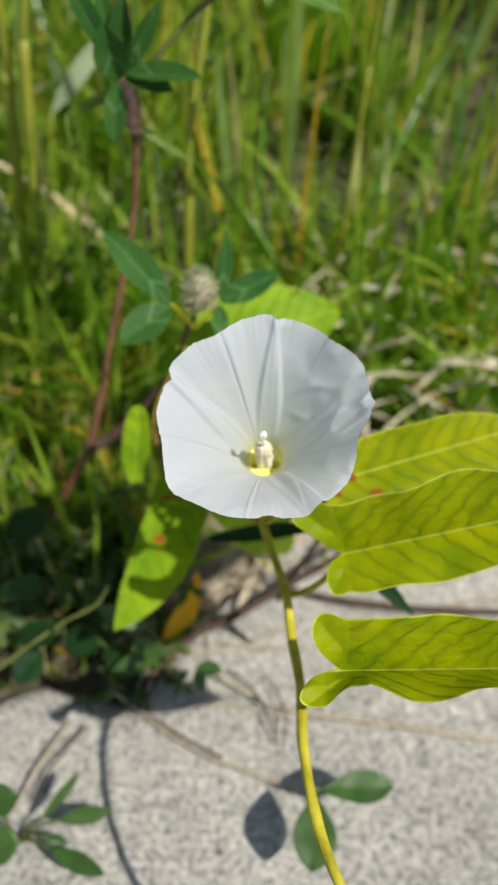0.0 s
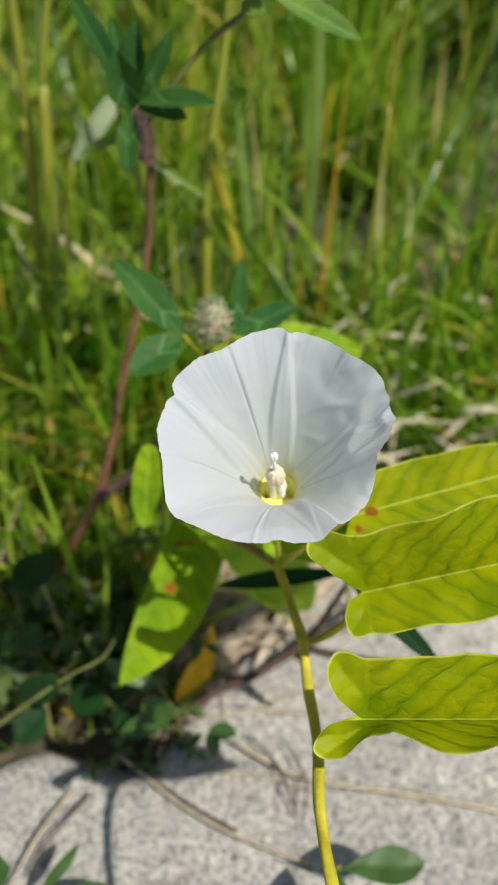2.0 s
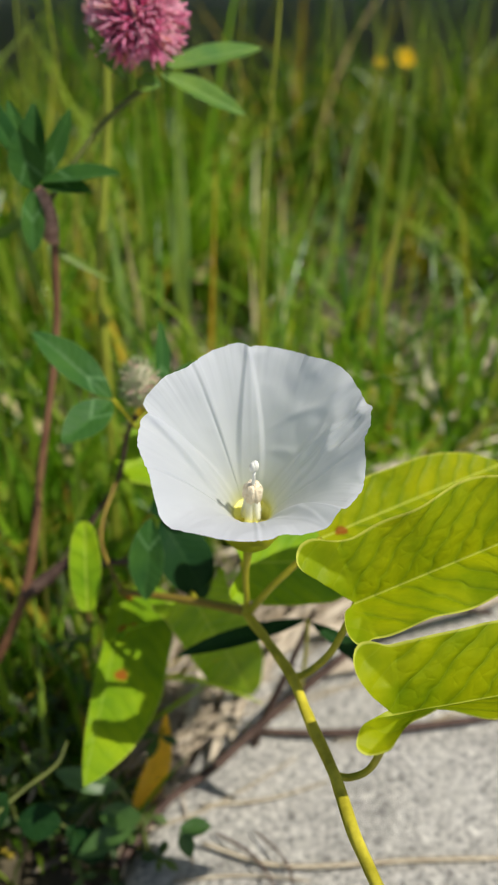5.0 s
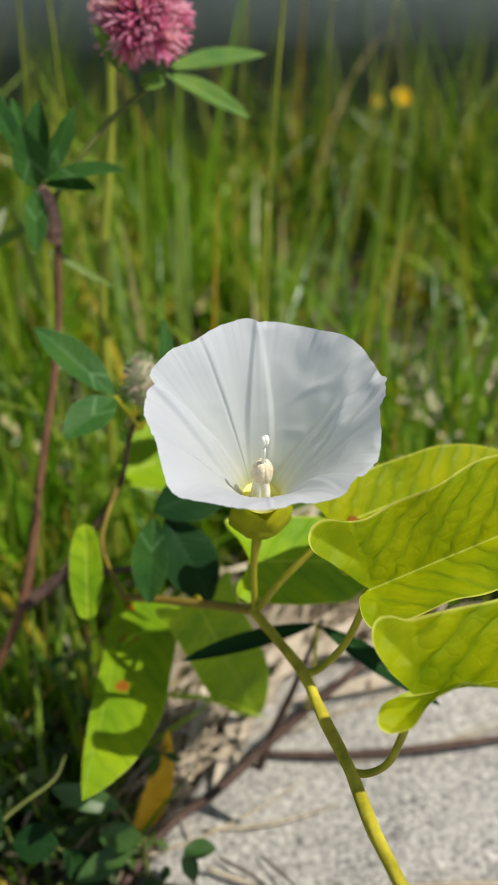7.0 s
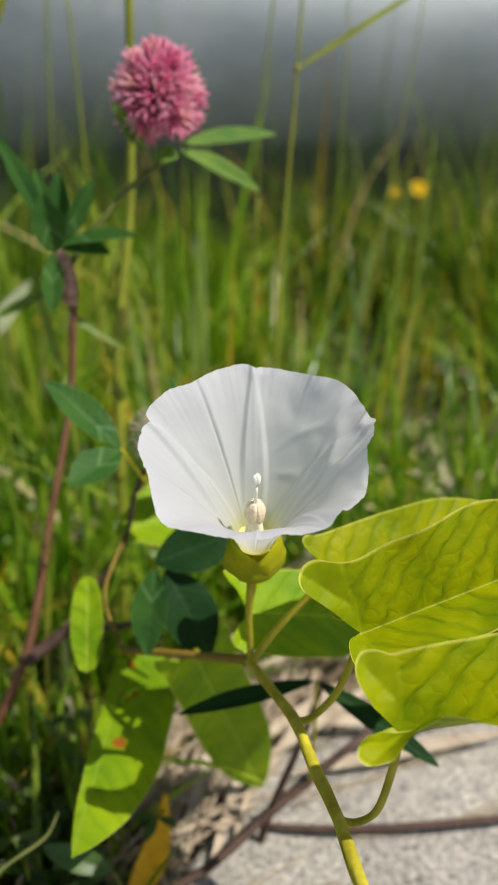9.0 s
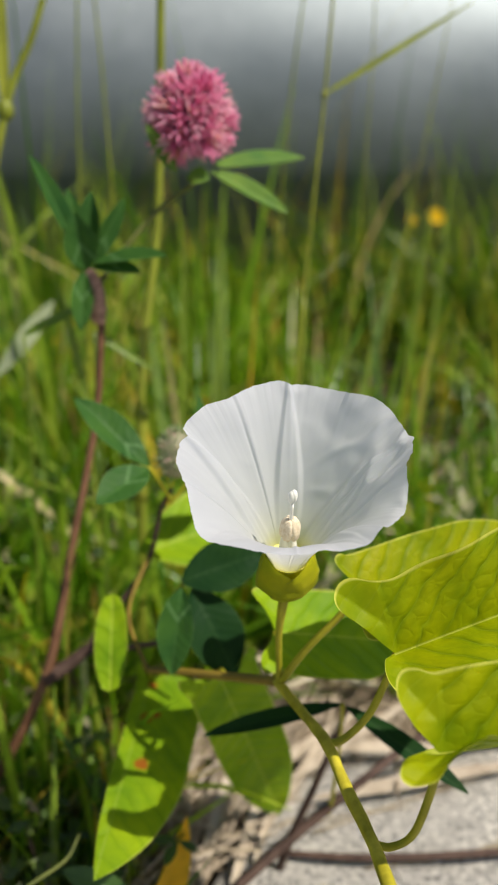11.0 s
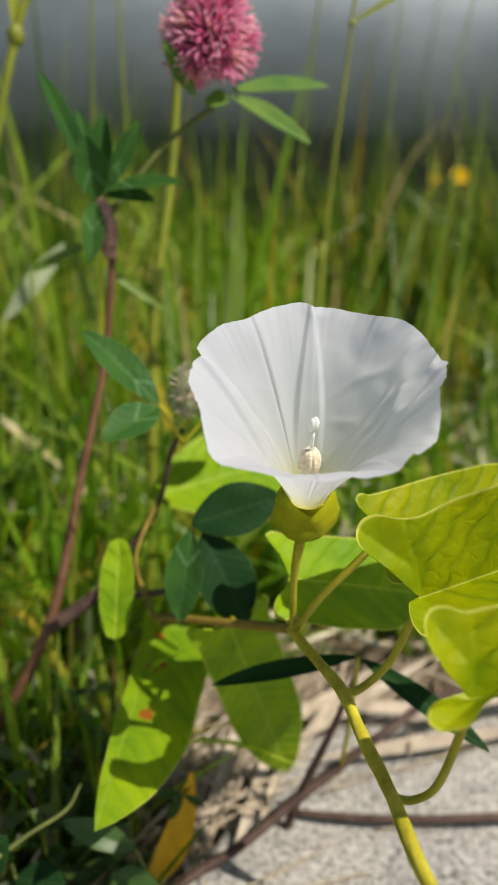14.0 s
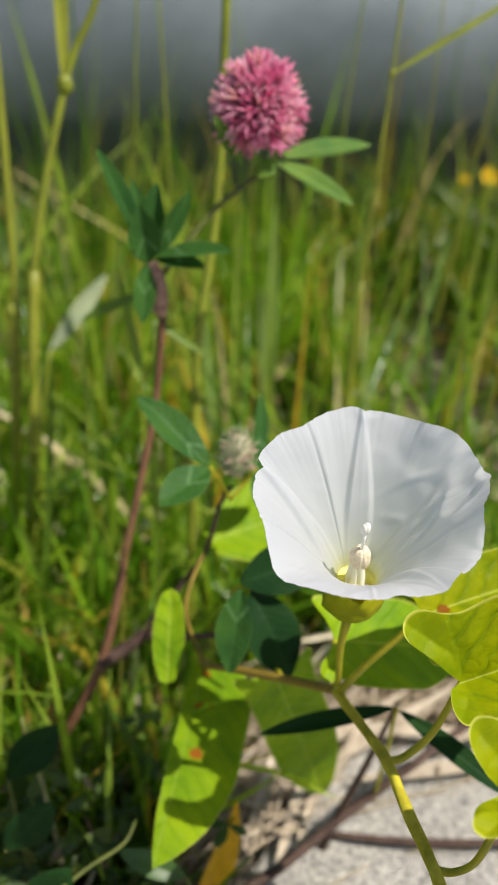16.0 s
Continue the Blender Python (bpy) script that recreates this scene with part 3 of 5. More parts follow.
def leaning_straws(count, seed=77):
    """Dry broken stalks caught among the first blades behind the slab."""
    own, geos = np.random.default_rng(seed), []
    for _ in range(count):
        x = own.uniform(0.035, 0.24)
        p = np.array([x, edge_y(x) + 0.012 + 0.13 * own.uniform(0, 1) ** 1.3, own.uniform(0.006, 0.062)])
        a, L = own.normal(0.3, 0.7), own.uniform(0.025, 0.085)
        d = np.array([math.cos(a), 0.6 * math.sin(a), own.normal(0.1, 0.35)]) * L / 2
        w = own.uniform(0.0005, 0.0016)
        geos.append(tube([p - d, p + own.uniform(-0.08, 0.08, 3) * L, p + d], [w, w, w * 0.4], 7, 4))
    return join(*geos)


solo("dry_stalks", leaning_straws(190), solid("bleached_straw", (0.40, 0.33, 0.19), (0.74, 0.67, 0.50), 60, 0.75, 0.4, 0.0004), "bleached dry stalks tangled among the first grass blades", "litter", kind="stuff")


# ---- leaves ----
def frame_of(base, tip, normal):
    b = np.array(base, float)
    x = np.array(tip, float) - b
    L = np.linalg.norm(x)
    x /= L
    z = np.array(normal, float)
    z -= x * (z @ x)
    z /= np.linalg.norm(z)
    return b, x, np.cross(z, x), z, L


def half_outline(L, back, width, lobe, neck=0.93, fat=0.0):
    """One side of an arrow-shaped blade, in metres: from the notch round the rounded lobe and its neck to the tip."""
    slim = np.array([(-0.28, 0.22), (-0.66, 0.42), (-0.97, 0.66), (-1.0, 0.84), (-0.80, 0.98), (-0.46, 1.0)])
    knob = np.array([(-0.34, 0.03), (-0.70, 0.10), (-0.94, 0.38), (-1.0, 0.70), (-0.82, 0.96), (-0.46, 1.0)])
    around = (slim + (knob - slim) * fat) * (back, lobe)
    return smooth_path([(0, 0)] + [tuple(q) for q in around] + [(-0.05 * back, 0.5 * lobe * (1 + neck) * 0.97), (0.07 * L, neck * width), (0.20 * L, (0.5 + 0.5 * neck) * width), (0.38 * L, 0.99 * width), (0.58 * L, 0.96 * width), (0.78 * L, 0.70 * width), (0.92 * L, 0.33 * width), (L, 0)], 120)


def arrow_leaf(name, parent, base, tip, normal, mat, upper=(0.012, 0.019, 0.018), lower=(0.012, 0.019, 0.018), fold=0.35, droop=0.0, wave=0.0012, puff=0.0006, label="", seed=0, pitch=0.0075, flap=0.7, fold_low=0.0, splay=0.1):
    """A bindweed leaf: two half-blades folded along the midrib, puffed up between its side veins. upper, lower: back, width and lobe of each half."""
    b, ex, ey, ez, L = frame_of(base, tip, normal)
    verts, faces, uvs, uv2 = [], [], [], []
    cols = 30
    for sign, sizes, bend in ((1, upper, fold), (-1, lower, fold_low or fold)):
        back, width, lobe = sizes[:3]
        out = half_outline(L, *sizes)
        n = len(out)
        start = len(verts)
        for i in range(n):
            u = i / (n - 1)
            inner = np.array([L * max(0.0, (u - 0.30) / 0.70), 0.0])
            for k in range(cols):
                w = k / (cols - 1)
                x, y = inner + (out[i] - inner) * w
                rise = min(1.0, y / 0.004)
                q = (x - 0.75 * y) / pitch
                h = puff * math.sin(math.pi * q) ** 2 * rise * (1 - w ** 6) * (0.3 + 0.7 * (1 - u ** 4)) * (0.86 + 0.14 * math.cos(y * 1250 + 3 * math.sin(q * 2 + seed)))
                h += wave * w * w * noise.noise((x * 75 + 3 * sign, sign * 4.0 + seed, 0.5)) * 2 * min(1, 4 * (1 - u))
                hinge = -0.04 * y - (0.85 * back) * max(0.0, y - 0.38 * lobe) / (0.55 * lobe)
                f = bend * (1 - 0.12 * u) * (1 - splay * min(1.0, max(0.0, 0.004 - x) / 0.009))
                yy, zz = y * math.cos(f) - h * math.sin(f), y * math.sin(f) + h * math.cos(f) + flap * max(0.0, hinge - x)
                zz -= droop * L * max(0.0, x / L) ** 2
                verts.append(b + ex * x + ey * yy * sign + ez * zz)
                uvs.append((x * 1000, y * 1000 * sign))
                uv2.append((u, w))
        fs = grid_faces(n, cols, start)
        faces += fs if sign < 0 else [f[::-1] for f in fs]
    return part(name, (verts, faces), mat, parent, label, uvs, uv2)


def oval_leaf(name, parent, base, tip, normal, width, mat, fold=0.25, curl=0.0, label="", wide_at=0.5, puff=0.00015, rows=22, cols=11, blunt=0.75):
    """A leaflet of elliptical outline with a folded midrib; a low blunt squares its ends."""
    b, ex, ey, ez, L = frame_of(base, tip, normal)
    verts, uvs, uv2 = [], [], []
    for i in range(rows):
        u = i / (rows - 1)
        e = u ** (math.log(0.5) / math.log(wide_at))
        half = width / 2 * (math.sin(math.pi * e) ** blunt if 0 < e < 1 else 0) + 0.00015
        for k in range(cols):
            w = 2 * k / (cols - 1) - 1
            y = half * w
            h = abs(y) * math.sin(fold) - curl * L * u * u + puff * math.sin(math.pi * (u * L - 0.8 * abs(y)) / 0.003) * abs(w) * (1 - abs(w))
            h += 0.05 * width * noise.noise((u * 3, w * 1.5, width * 900))
            verts.append(b + ex * u * L + ey * y * math.cos(fold) + ez * h)
            uvs.append((u * L * 1000, y * 1000))
            uv2.append((u, abs(w)))
    return part(name, (verts, grid_faces(rows, cols)), mat, parent, label, uvs, uv2)


# ---- the bindweed ----
bindweed = thing("bindweed_plant", "bindweed vine with white trumpet flower and arrow-shaped yellow-green leaves", "plant", (0.085, -0.035, 0.0))

FORK = (0.0044, 0.1620, 0.1160)
JUNC_A = (0.0113, 0.1345, 0.1185)
JUNC_B = (0.0149, 0.1069, 0.1162)
part("main_stem", tube([FORK, (0.0085, 0.147, 0.1172), JUNC_A, (0.0128, 0.121, 0.1175), JUNC_B, (0.0150, 0.090, 0.1178), (0.0182, 0.071, 0.1172), (0.0230, 0.058, 0.1165), (0.032, 0.040, 0.108), (0.060, 0.008, 0.070), (0.080, -0.020, 0.025), (0.085, -0.035, -0.002)],
                       [0.0012, 0.00130, 0.00135, 0.00135, 0.0013, 0.0012, 0.0012], 260, 20, 24.0, 0.06), STEM, bindweed, "twisted olive-yellow climbing stem")
part("side_stem", tube([(-0.0290, 0.1965, 0.0985), (-0.0194, 0.1889, 0.1023), (-0.006, 0.176, 0.1085), (0.0015, 0.166, 0.1140), FORK], [0.0011, 0.0012, 0.0013, 0.0013], 30, 8), STEM_BROWN, bindweed, "brownish side stem")
BASE = Vector((0.0044, 0.1508, 0.1525))
RIM = Vector((0.0036, 0.1360, 0.1885))
AXIS = (RIM - BASE).normalized()
part("pedicel", tube([(0.0048, 0.1610, 0.1165), (0.0046, 0.1605, 0.1235), (0.0040, 0.1575, 0.1340), BASE - AXIS * 0.0045], [0.0009, 0.0008, 0.0009, 0.0013], 20, 8), STEM_GREEN, bindweed)


def corolla(parent):
    """A funnel of five joined petals with pleats, crumples and a notched rim."""
    ex = Vector((1, 0, 0.04)).normalized()
    ey = Vector((-0.04, -0.355, 0.934)).normalized().cross(ex)
    line = RIM - BASE
    rows, cols = 80, 600
    s_key = [0.0, 0.15, 0.30, 0.45, 0.60, 0.75, 0.88, 0.96, 1.0]
    r_key = [0.0029, 0.0037, 0.0056, 0.0088, 0.0122, 0.0158, 0.0200, 0.0228, 0.0243]
    z_key = [0.0, 0.0052, 0.0106, 0.0164, 0.0220, 0.0275, 0.0327, 0.0356, 0.0368]
    rr = np.interp(np.linspace(0, 1, 200), s_key, r_key)
    zz = np.interp(np.linspace(0, 1, 200), s_key, z_key)
    kern = np.ones(13) / 13
    rr = np.convolve(np.pad(rr, 6, mode="reflect", reflect_type="odd"), kern, "valid")
    zz = np.convolve(np.pad(zz, 6, mode="reflect", reflect_type="odd"), kern, "valid")
    gap = lambda a, b: (a - b + 180) % 360 - 180
    g = lambda d, w: math.exp(-(d / w) ** 2)
    rim_marks = [(83, 2.4, -0.0009), (90, 7, 0.0005), (66, 9, 0.0003), (159, 2.5, -0.0008), (151, 5, 0.0005), (4, 3.0, 0.0009), (30, 14, 0.0007), (-17, 12, -0.0016), (-48, 12, 0.0004), (-70, 6, 0.0010), (-88, 5, -0.0008),
                 (-112, 12, 0.0007), (-140, 13, 0.0022), (122, 9, -0.0010), (47, 8, -0.0007), (-178, 12, 0.0008)]
    # angle, half-width in degrees, depth: sharp creases and broad pleats
    creases = [(117, 1.6, 0.0005), (-166, 0.9, 0.0007), (-22, 2.0, 0.0007), (-98, 1.8, 0.0004)]
    pleats = [(157, 7, 0.0008), (110, 12, 0.0007), (5, 7, 0.0008), (-68, 8, 0.0008), (-134, 9, 0.0005)]
    # smooth raised plaits, wide at the throat and pointed at the rim: angle, height
    plaits = [(84, 0.0011), (160, 0.0010), (6, 0.0010), (-70, 0.0003), (-136, 0.0002)]
    # overlapping folds: angle, run-out, height, raised side
    steps = [(156, 13, 0.0010, 1), (116, 12, 0.0007, -1), (4, 15, 0.0010, -1), (-60, 12, 0.0010, -1), (-100, 10, 0.0004, 1)]
    verts, uvs = [], []
    for i in range(rows):
        s = i / (rows - 1)
        r0, z0 = np.interp(s, np.linspace(0, 1, 200), rr), np.interp(s, np.linspace(0, 1, 200), zz)
        for k in range(cols):
            deg = 360 * k / cols
            a = radians(deg)
            grow = s ** 3
            dr = sum(m * g(gap(deg, c), w) for c, w, m in rim_marks) * s ** 6
            dr += 0.00022 * noise.noise((math.cos(a) * 16, math.sin(a) * 16, 4)) * s ** 8 + 0.00012 * noise.noise((math.cos(a) * 55, math.sin(a) * 55, 6)) * s ** 12
            fold = -sum(m * g(gap(deg, c), w) for c, w, m in creases) * min(1, s * s * 2.2) * (1 - 0.55 * grow)
            for c, w, m in pleats:
                d = gap(deg, c) / w
                fold += m * (d * math.exp(-d * d)) * 1.1 * min(1, s * s * 2.2) * (1 - 0.65 * s ** 4)
            for c, m in plaits:
                half = 40 * (1 - s) ** 1.3 + 1.5
                u = min(1.0, max(0.0, (1.15 * half - abs(gap(deg, c))) / (0.45 * half + 0.8)))
                fold += m * u * u * (3 - 2 * u) * min(1, s * s * 3.0) * (1 - 0.6 * s ** 8)
            for c, w, m, way in steps:
                d = gap(deg, c) * way
                fold += m * (math.exp(-d / w) if d > 0 else g(d, 1.3)) * min(1, s * s * 2.0) * (1 - 0.4 * s ** 6)
            crumple = 0.40 + 1.7 * g(gap(deg, 18), 42)
            x3, y3 = math.cos(a) * r0, math.sin(a) * r0
            ridge = math.exp(-(noise.noise((x3 * 120 + 4, y3 * 170, s * 3)) / 0.22) ** 2)
            fold += crumple * s * (0.0007 * noise.noise((x3 * 110, y3 * 110, 2 + s * 2)) + 0.00042 * ridge + 0.00024 * noise.noise((x3 * 330, y3 * 330, 7 + s * 4)))
            fold += 0.0012 * math.cos(radians(2 * deg + 40)) * grow + 0.0007 * math.cos(radians(5 * (deg - 46))) * grow
            lip = 0.0012 * s ** 14 * (g(gap(deg, -95), 45)) + 0.0006 * s ** 10 * math.sin(radians(7 * deg)) + 0.0026 * s ** 8 * g(gap(deg, -36), 15)
            r = r0 + dr - 0.55 * fold
            z = z0 + 0.80 * fold - lip
            verts.append(BASE + ex * r * math.cos(a) + ey * r * math.sin(a) + line * (z / 0.0368))
            uvs.append((deg / 360, s))
    return part("corolla", (verts, grid_faces(rows, cols, 0, True)), PETAL, parent, "white funnel of joined petals with yellow-green throat", uvs)


flower = corolla(bindweed)


def on_axis(h, x=0.0, y=0.0):
    return BASE + AXIS * h + Vector((1, 0, 0)) * x + AXIS.cross(Vector((1, 0, 0))) * y


def throat_floor(parent):
    """The yellow floor of the throat with five small pits between the filaments."""
    rows, cols = 12, 40
    verts = []
    for i in range(rows):
        r = 0.0046 * (i + 0.05) / (rows - 0.95)
        for k in range(cols):
            a = 2 * math.pi * k / cols
            pit = max(0.0, math.cos(2.5 * (a - 0.35 - math.pi / 5))) ** 6 * math.exp(-((r - 0.0029) / 0.0008) ** 2)
            h = 0.0066 + 0.0010 * (r / 0.0046) ** 3 - 0.0036 * pit
            verts.append(on_axis(h, r * math.cos(a), r * math.sin(a)))
    part("throat_floor", (verts, grid_faces(rows, cols, 0, True)), THROAT, parent, "yellow throat floor with five small pits")


throat_floor(flower)
tilt = lambda h: (-0.02 * h, -0.06 * h)
part("style", tube([on_axis(0.003), on_axis(0.015, *tilt(0.015)), on_axis(0.0272, *tilt(0.0272))], [0.0005, 0.00042, 0.0004], 12, 8), STIGMA, flower)
tip_c = on_axis(0.0288, *tilt(0.0288))
part("stigma", join(ball(tip_c + Vector((0.0002, 0, 0.0002)), (0.00085, 0.00085, 0.0018), 9, 10, AXIS), ball(tip_c + Vector((-0.0002, 0, 0.0)), (0.00085, 0.00085, 0.0017), 9, 10, AXIS)), STIGMA, flower, "two-lobed white stigma")
for k in range(5):
    a = 2 * math.pi * k / 5 + 0.35
    cx, cy = tilt(0.021)
    low = on_axis(0.0065, 0.0015 * math.cos(a), 0.0015 * math.sin(a))
    mid = on_axis(0.0145, cx * 0.7 + 0.0008 * math.cos(a), 0.0008 * math.sin(a))
    top = on_axis(0.0185, cx + 0.0009 * math.cos(a), cy + 0.0009 * math.sin(a))
    part("filament", tube([low, mid, top], [0.0012, 0.0009, 0.0006], 12, 6), STIGMA, flower)
    verts, faces = [], []
    for i in range(13):
        u = i / 12
        bulge = (0.35 + 0.65 * math.sin(math.pi * min(1, 0.08 + u * 0.92)) ** 0.6)
        c = on_axis(0.0164 + 0.0053 * u, cx + 0.00135 * math.cos(a) * (1.12 - 0.5 * u * u), cy + 0.00135 * math.sin(a) * (1.12 - 0.5 * u * u))
        rad = Vector((math.cos(a), 0, 0)) + AXIS.cross(Vector((1, 0, 0))) * math.sin(a)
        side = AXIS.cross(rad)
        for j in range(12):
            b = 2 * math.pi * j / 12
            groove = 1 - 0.42 * math.exp(-((b - math.pi / 2) / 0.30) ** 2)
            verts.append(c + (side * math.cos(b) * 0.00128 + rad * math.sin(b) * 0.00105 * groove) * bulge)
    faces = grid_faces(13, 12, 0, True) + [tuple(range(11, -1, -1)), tuple(range(144, 156))]
    part("anther", (verts, faces), CREAM, flower, "cream pollen-bearing anther")


def bract(parent, angle):
    """A swollen, keeled bract hugging the foot of the flower."""
    ex = Vector((1, 0, 0))
    ey = AXIS.cross(ex)
    verts, uvs, uv2 = [], [], []
    rows, cols = 24, 25
    for i in range(rows):
        u = i / (rows - 1)
        spread = 2.1 * max(0.0, 1 - u ** 3.0) ** 0.6 + 0.02
        for k in range(cols):
            w = 2 * k / (cols - 1) - 1
            a = angle + spread * w
            r = float(np.interp(u, [0, 0.12, 0.35, 0.6, 0.85, 1.0], [0.0014, 0.0047, 0.0065, 0.0066, 0.0061, 0.0056]))
            r += 0.0008 * math.exp(-(w / 0.12) ** 2) * math.sin(math.pi * u) - 0.0006 * abs(w)
            r += 0.0004 * noise.noise((a * 3, u * 6, angle))
            verts.append(BASE - AXIS * 0.0052 + (ex * math.cos(a) + ey * math.sin(a)) * r + AXIS * (0.0145 * u))
            uvs.append((u * 14, w * 6))
            uv2.append((u, abs(w)))
    part("bract", (verts, grid_faces(rows, cols)), BRACT, parent, "swollen yellow-green bract at the flower's foot", uvs, uv2)


bract(bindweed, radians(190))
bract(bindweed, radians(-10))

A0 = (0.0248, 0.1302, 0.1440)
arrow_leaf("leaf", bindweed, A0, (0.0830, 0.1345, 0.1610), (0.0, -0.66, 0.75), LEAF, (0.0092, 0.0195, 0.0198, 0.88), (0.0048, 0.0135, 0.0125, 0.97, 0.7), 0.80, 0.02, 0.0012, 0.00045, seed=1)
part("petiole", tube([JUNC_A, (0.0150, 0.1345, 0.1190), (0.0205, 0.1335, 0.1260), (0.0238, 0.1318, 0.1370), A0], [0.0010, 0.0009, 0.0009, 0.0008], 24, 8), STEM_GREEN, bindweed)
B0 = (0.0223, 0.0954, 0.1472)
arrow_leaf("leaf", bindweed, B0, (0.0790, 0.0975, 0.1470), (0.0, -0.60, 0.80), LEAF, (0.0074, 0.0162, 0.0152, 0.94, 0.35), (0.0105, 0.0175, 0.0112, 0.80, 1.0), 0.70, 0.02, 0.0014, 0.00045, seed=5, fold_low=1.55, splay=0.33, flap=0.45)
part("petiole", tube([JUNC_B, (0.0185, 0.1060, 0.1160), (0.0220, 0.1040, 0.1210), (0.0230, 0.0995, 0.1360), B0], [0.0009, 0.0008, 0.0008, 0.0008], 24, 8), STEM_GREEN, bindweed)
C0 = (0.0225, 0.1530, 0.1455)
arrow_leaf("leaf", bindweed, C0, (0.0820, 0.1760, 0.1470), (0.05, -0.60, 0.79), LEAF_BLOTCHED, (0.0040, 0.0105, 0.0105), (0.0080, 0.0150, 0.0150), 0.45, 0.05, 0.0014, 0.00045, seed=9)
part("petiole", tube([(0.0052, 0.1600, 0.1175), (0.0105, 0.1560, 0.1290), (0.0175, 0.1535, 0.1390), C0], [0.0010, 0.0009, 0.0009, 0.0008], 24, 8), STEM_GREEN, bindweed)
oval_leaf("leaf", bindweed, (-0.030, 0.236, 0.117), (0.034, 0.262, 0.1215), (0.05, -0.55, 0.83), 0.036, LEAF_SHADY, 0.15, 0.02, puff=0.0004, rows=40, cols=21)
part("petiole", tube([(-0.0290, 0.1965, 0.0985), (-0.034, 0.215, 0.1075), (-0.026, 0.236, 0.118)], [0.0007, 0.0006, 0.0006], 16, 8), STEM_BROWN, bindweed)
E0 = (-0.0280, 0.2220, 0.0775)
arrow_leaf("leaf", bindweed, E0, (-0.0447, 0.1535, 0.0655), (0.25, -0.50, 0.83), LEAF_SPOTTED, (0.004, 0.0185, 0.0150, 1.0), (0.0040, 0.0042, 0.0056, 1.0), 0.15, 0.02, 0.0016, 0.0005, seed=17)
part("petiole", tube([(-0.0290, 0.1965, 0.0985), (-0.0300, 0.2080, 0.0920), (-0.0285, 0.2180, 0.0830), E0], [0.0009, 0.0008, 0.0008, 0.0008], 16, 8), STEM_GREEN, bindweed)
oval_leaf("leaf", bindweed, (-0.0405, 0.1990, 0.0900), (-0.0385, 0.2120, 0.1160), (-0.1, -0.85, 0.5), 0.0100, LEAF_SHADY, 0.2, 0.02, puff=0.0003, rows=36, cols=15, blunt=0.38)
arrow_leaf("leaf", bindweed, (-0.0080, 0.1920, 0.0980), (0.0190, 0.2280, 0.0040), (0.10, -0.90, 0.35), LEAF_SHADY, (0.007, 0.0125, 0.013), (0.007, 0.0115, 0.012), 0.12, 0.03, 0.0012, 0.0004, seed=21)
part("petiole", tube([(-0.0075, 0.1770, 0.1080), (-0.008, 0.186, 0.104), (-0.0080, 0.1920, 0.0980)], [0.0009, 0.0008, 0.0008], 12, 8), STEM_GREEN, bindweed)
arrow_leaf("leaf", bindweed, (0.0060, 0.1740, 0.1230), (0.0460, 0.1830, 0.1110), (0.0, -0.55, 0.83), LEAF_SHADY, (0.007, 0.013, 0.012), (0.007, 0.014, 0.012), 0.2, 0.03, 0.0012, 0.0004, seed=25)
part("petiole", tube([FORK, (0.0045, 0.168, 0.1195), (0.0060, 0.1740, 0.1230)], [0.0009, 0.0008, 0.0008], 10, 8), STEM_GREEN, bindweed)

dry = thing("dry_leaf", "curled orange-brown dead leaf among the weeds", "leaf", (-0.034, 0.19, 0.0))
oval_leaf("blade", dry, (-0.0190, 0.1930, 0.0450), (-0.0300, 0.1800, 0.0080), (0.62, -0.60, 0.55), 0.0135, DRY_LEAF, 0.30, 0.12, wide_at=0.62, blunt=0.55)


# ---- the red clover ----
clover = thing("red_clover_plant", "red clover with pink flower head, reddish stem and blue-green leaves", "plant", (-0.105, 0.215, -0.010))
NODE = (-0.0391, 0.2666, 0.1879)
part("stem", tube([(-0.105, 0.215, -0.012), (-0.088, 0.222, 0.030), (-0.0640, 0.2300, 0.0740), (-0.0530, 0.2480, 0.115), (-0.0431, 0.2634, 0.1549), NODE], [0.0019, 0.0018, 0.0018, 0.0014, 0.0012, 0.0013], 50, 10), RED_STEM, clover, "slender reddish-brown stem")
part("runner", tube([(-0.0640, 0.2300, 0.0740), (-0.0500, 0.2340, 0.0820), (-0.0361, 0.2370, 0.0996), (-0.0271, 0.2330, 0.1158), (-0.0226, 0.2290, 0.1350), (-0.0190, 0.2260, 0.1440)], [0.0026, 0.0022, 0.0010, 0.0009, 0.0008, 0.0008], 40, 9), BROWN, clover)
part("runner", tube([(-0.0500, 0.2340, 0.0820), (-0.034, 0.222, 0.0900), (-0.0150, 0.208, 0.1010), (-0.004, 0.200, 0.1060)], [0.0014, 0.0011, 0.0009, 0.0008], 30, 8), BROWN, clover)
part("stipule", join(ball((-0.0408, 0.2668, 0.1970), (0.0036, 0.0030, 0.0098), 12, 10, (-0.12, 0, 1)), tube([NODE, (-0.0410, 0.2670, 0.200), (-0.0430, 0.2660, 0.2080)], [0.0016, 0.0020, 0.0008], 10, 8)), STIPULE, clover, "papery reddish stipule sheath")
part("flower_stalk", tube([(-0.0400, 0.2668, 0.2000), (-0.0330, 0.2690, 0.2090), (-0.0200, 0.2720, 0.2230), (-0.0060, 0.2740, 0.2330)], [0.0011, 0.0010, 0.0009, 0.0010], 24, 8), WEED_STEM, clover)
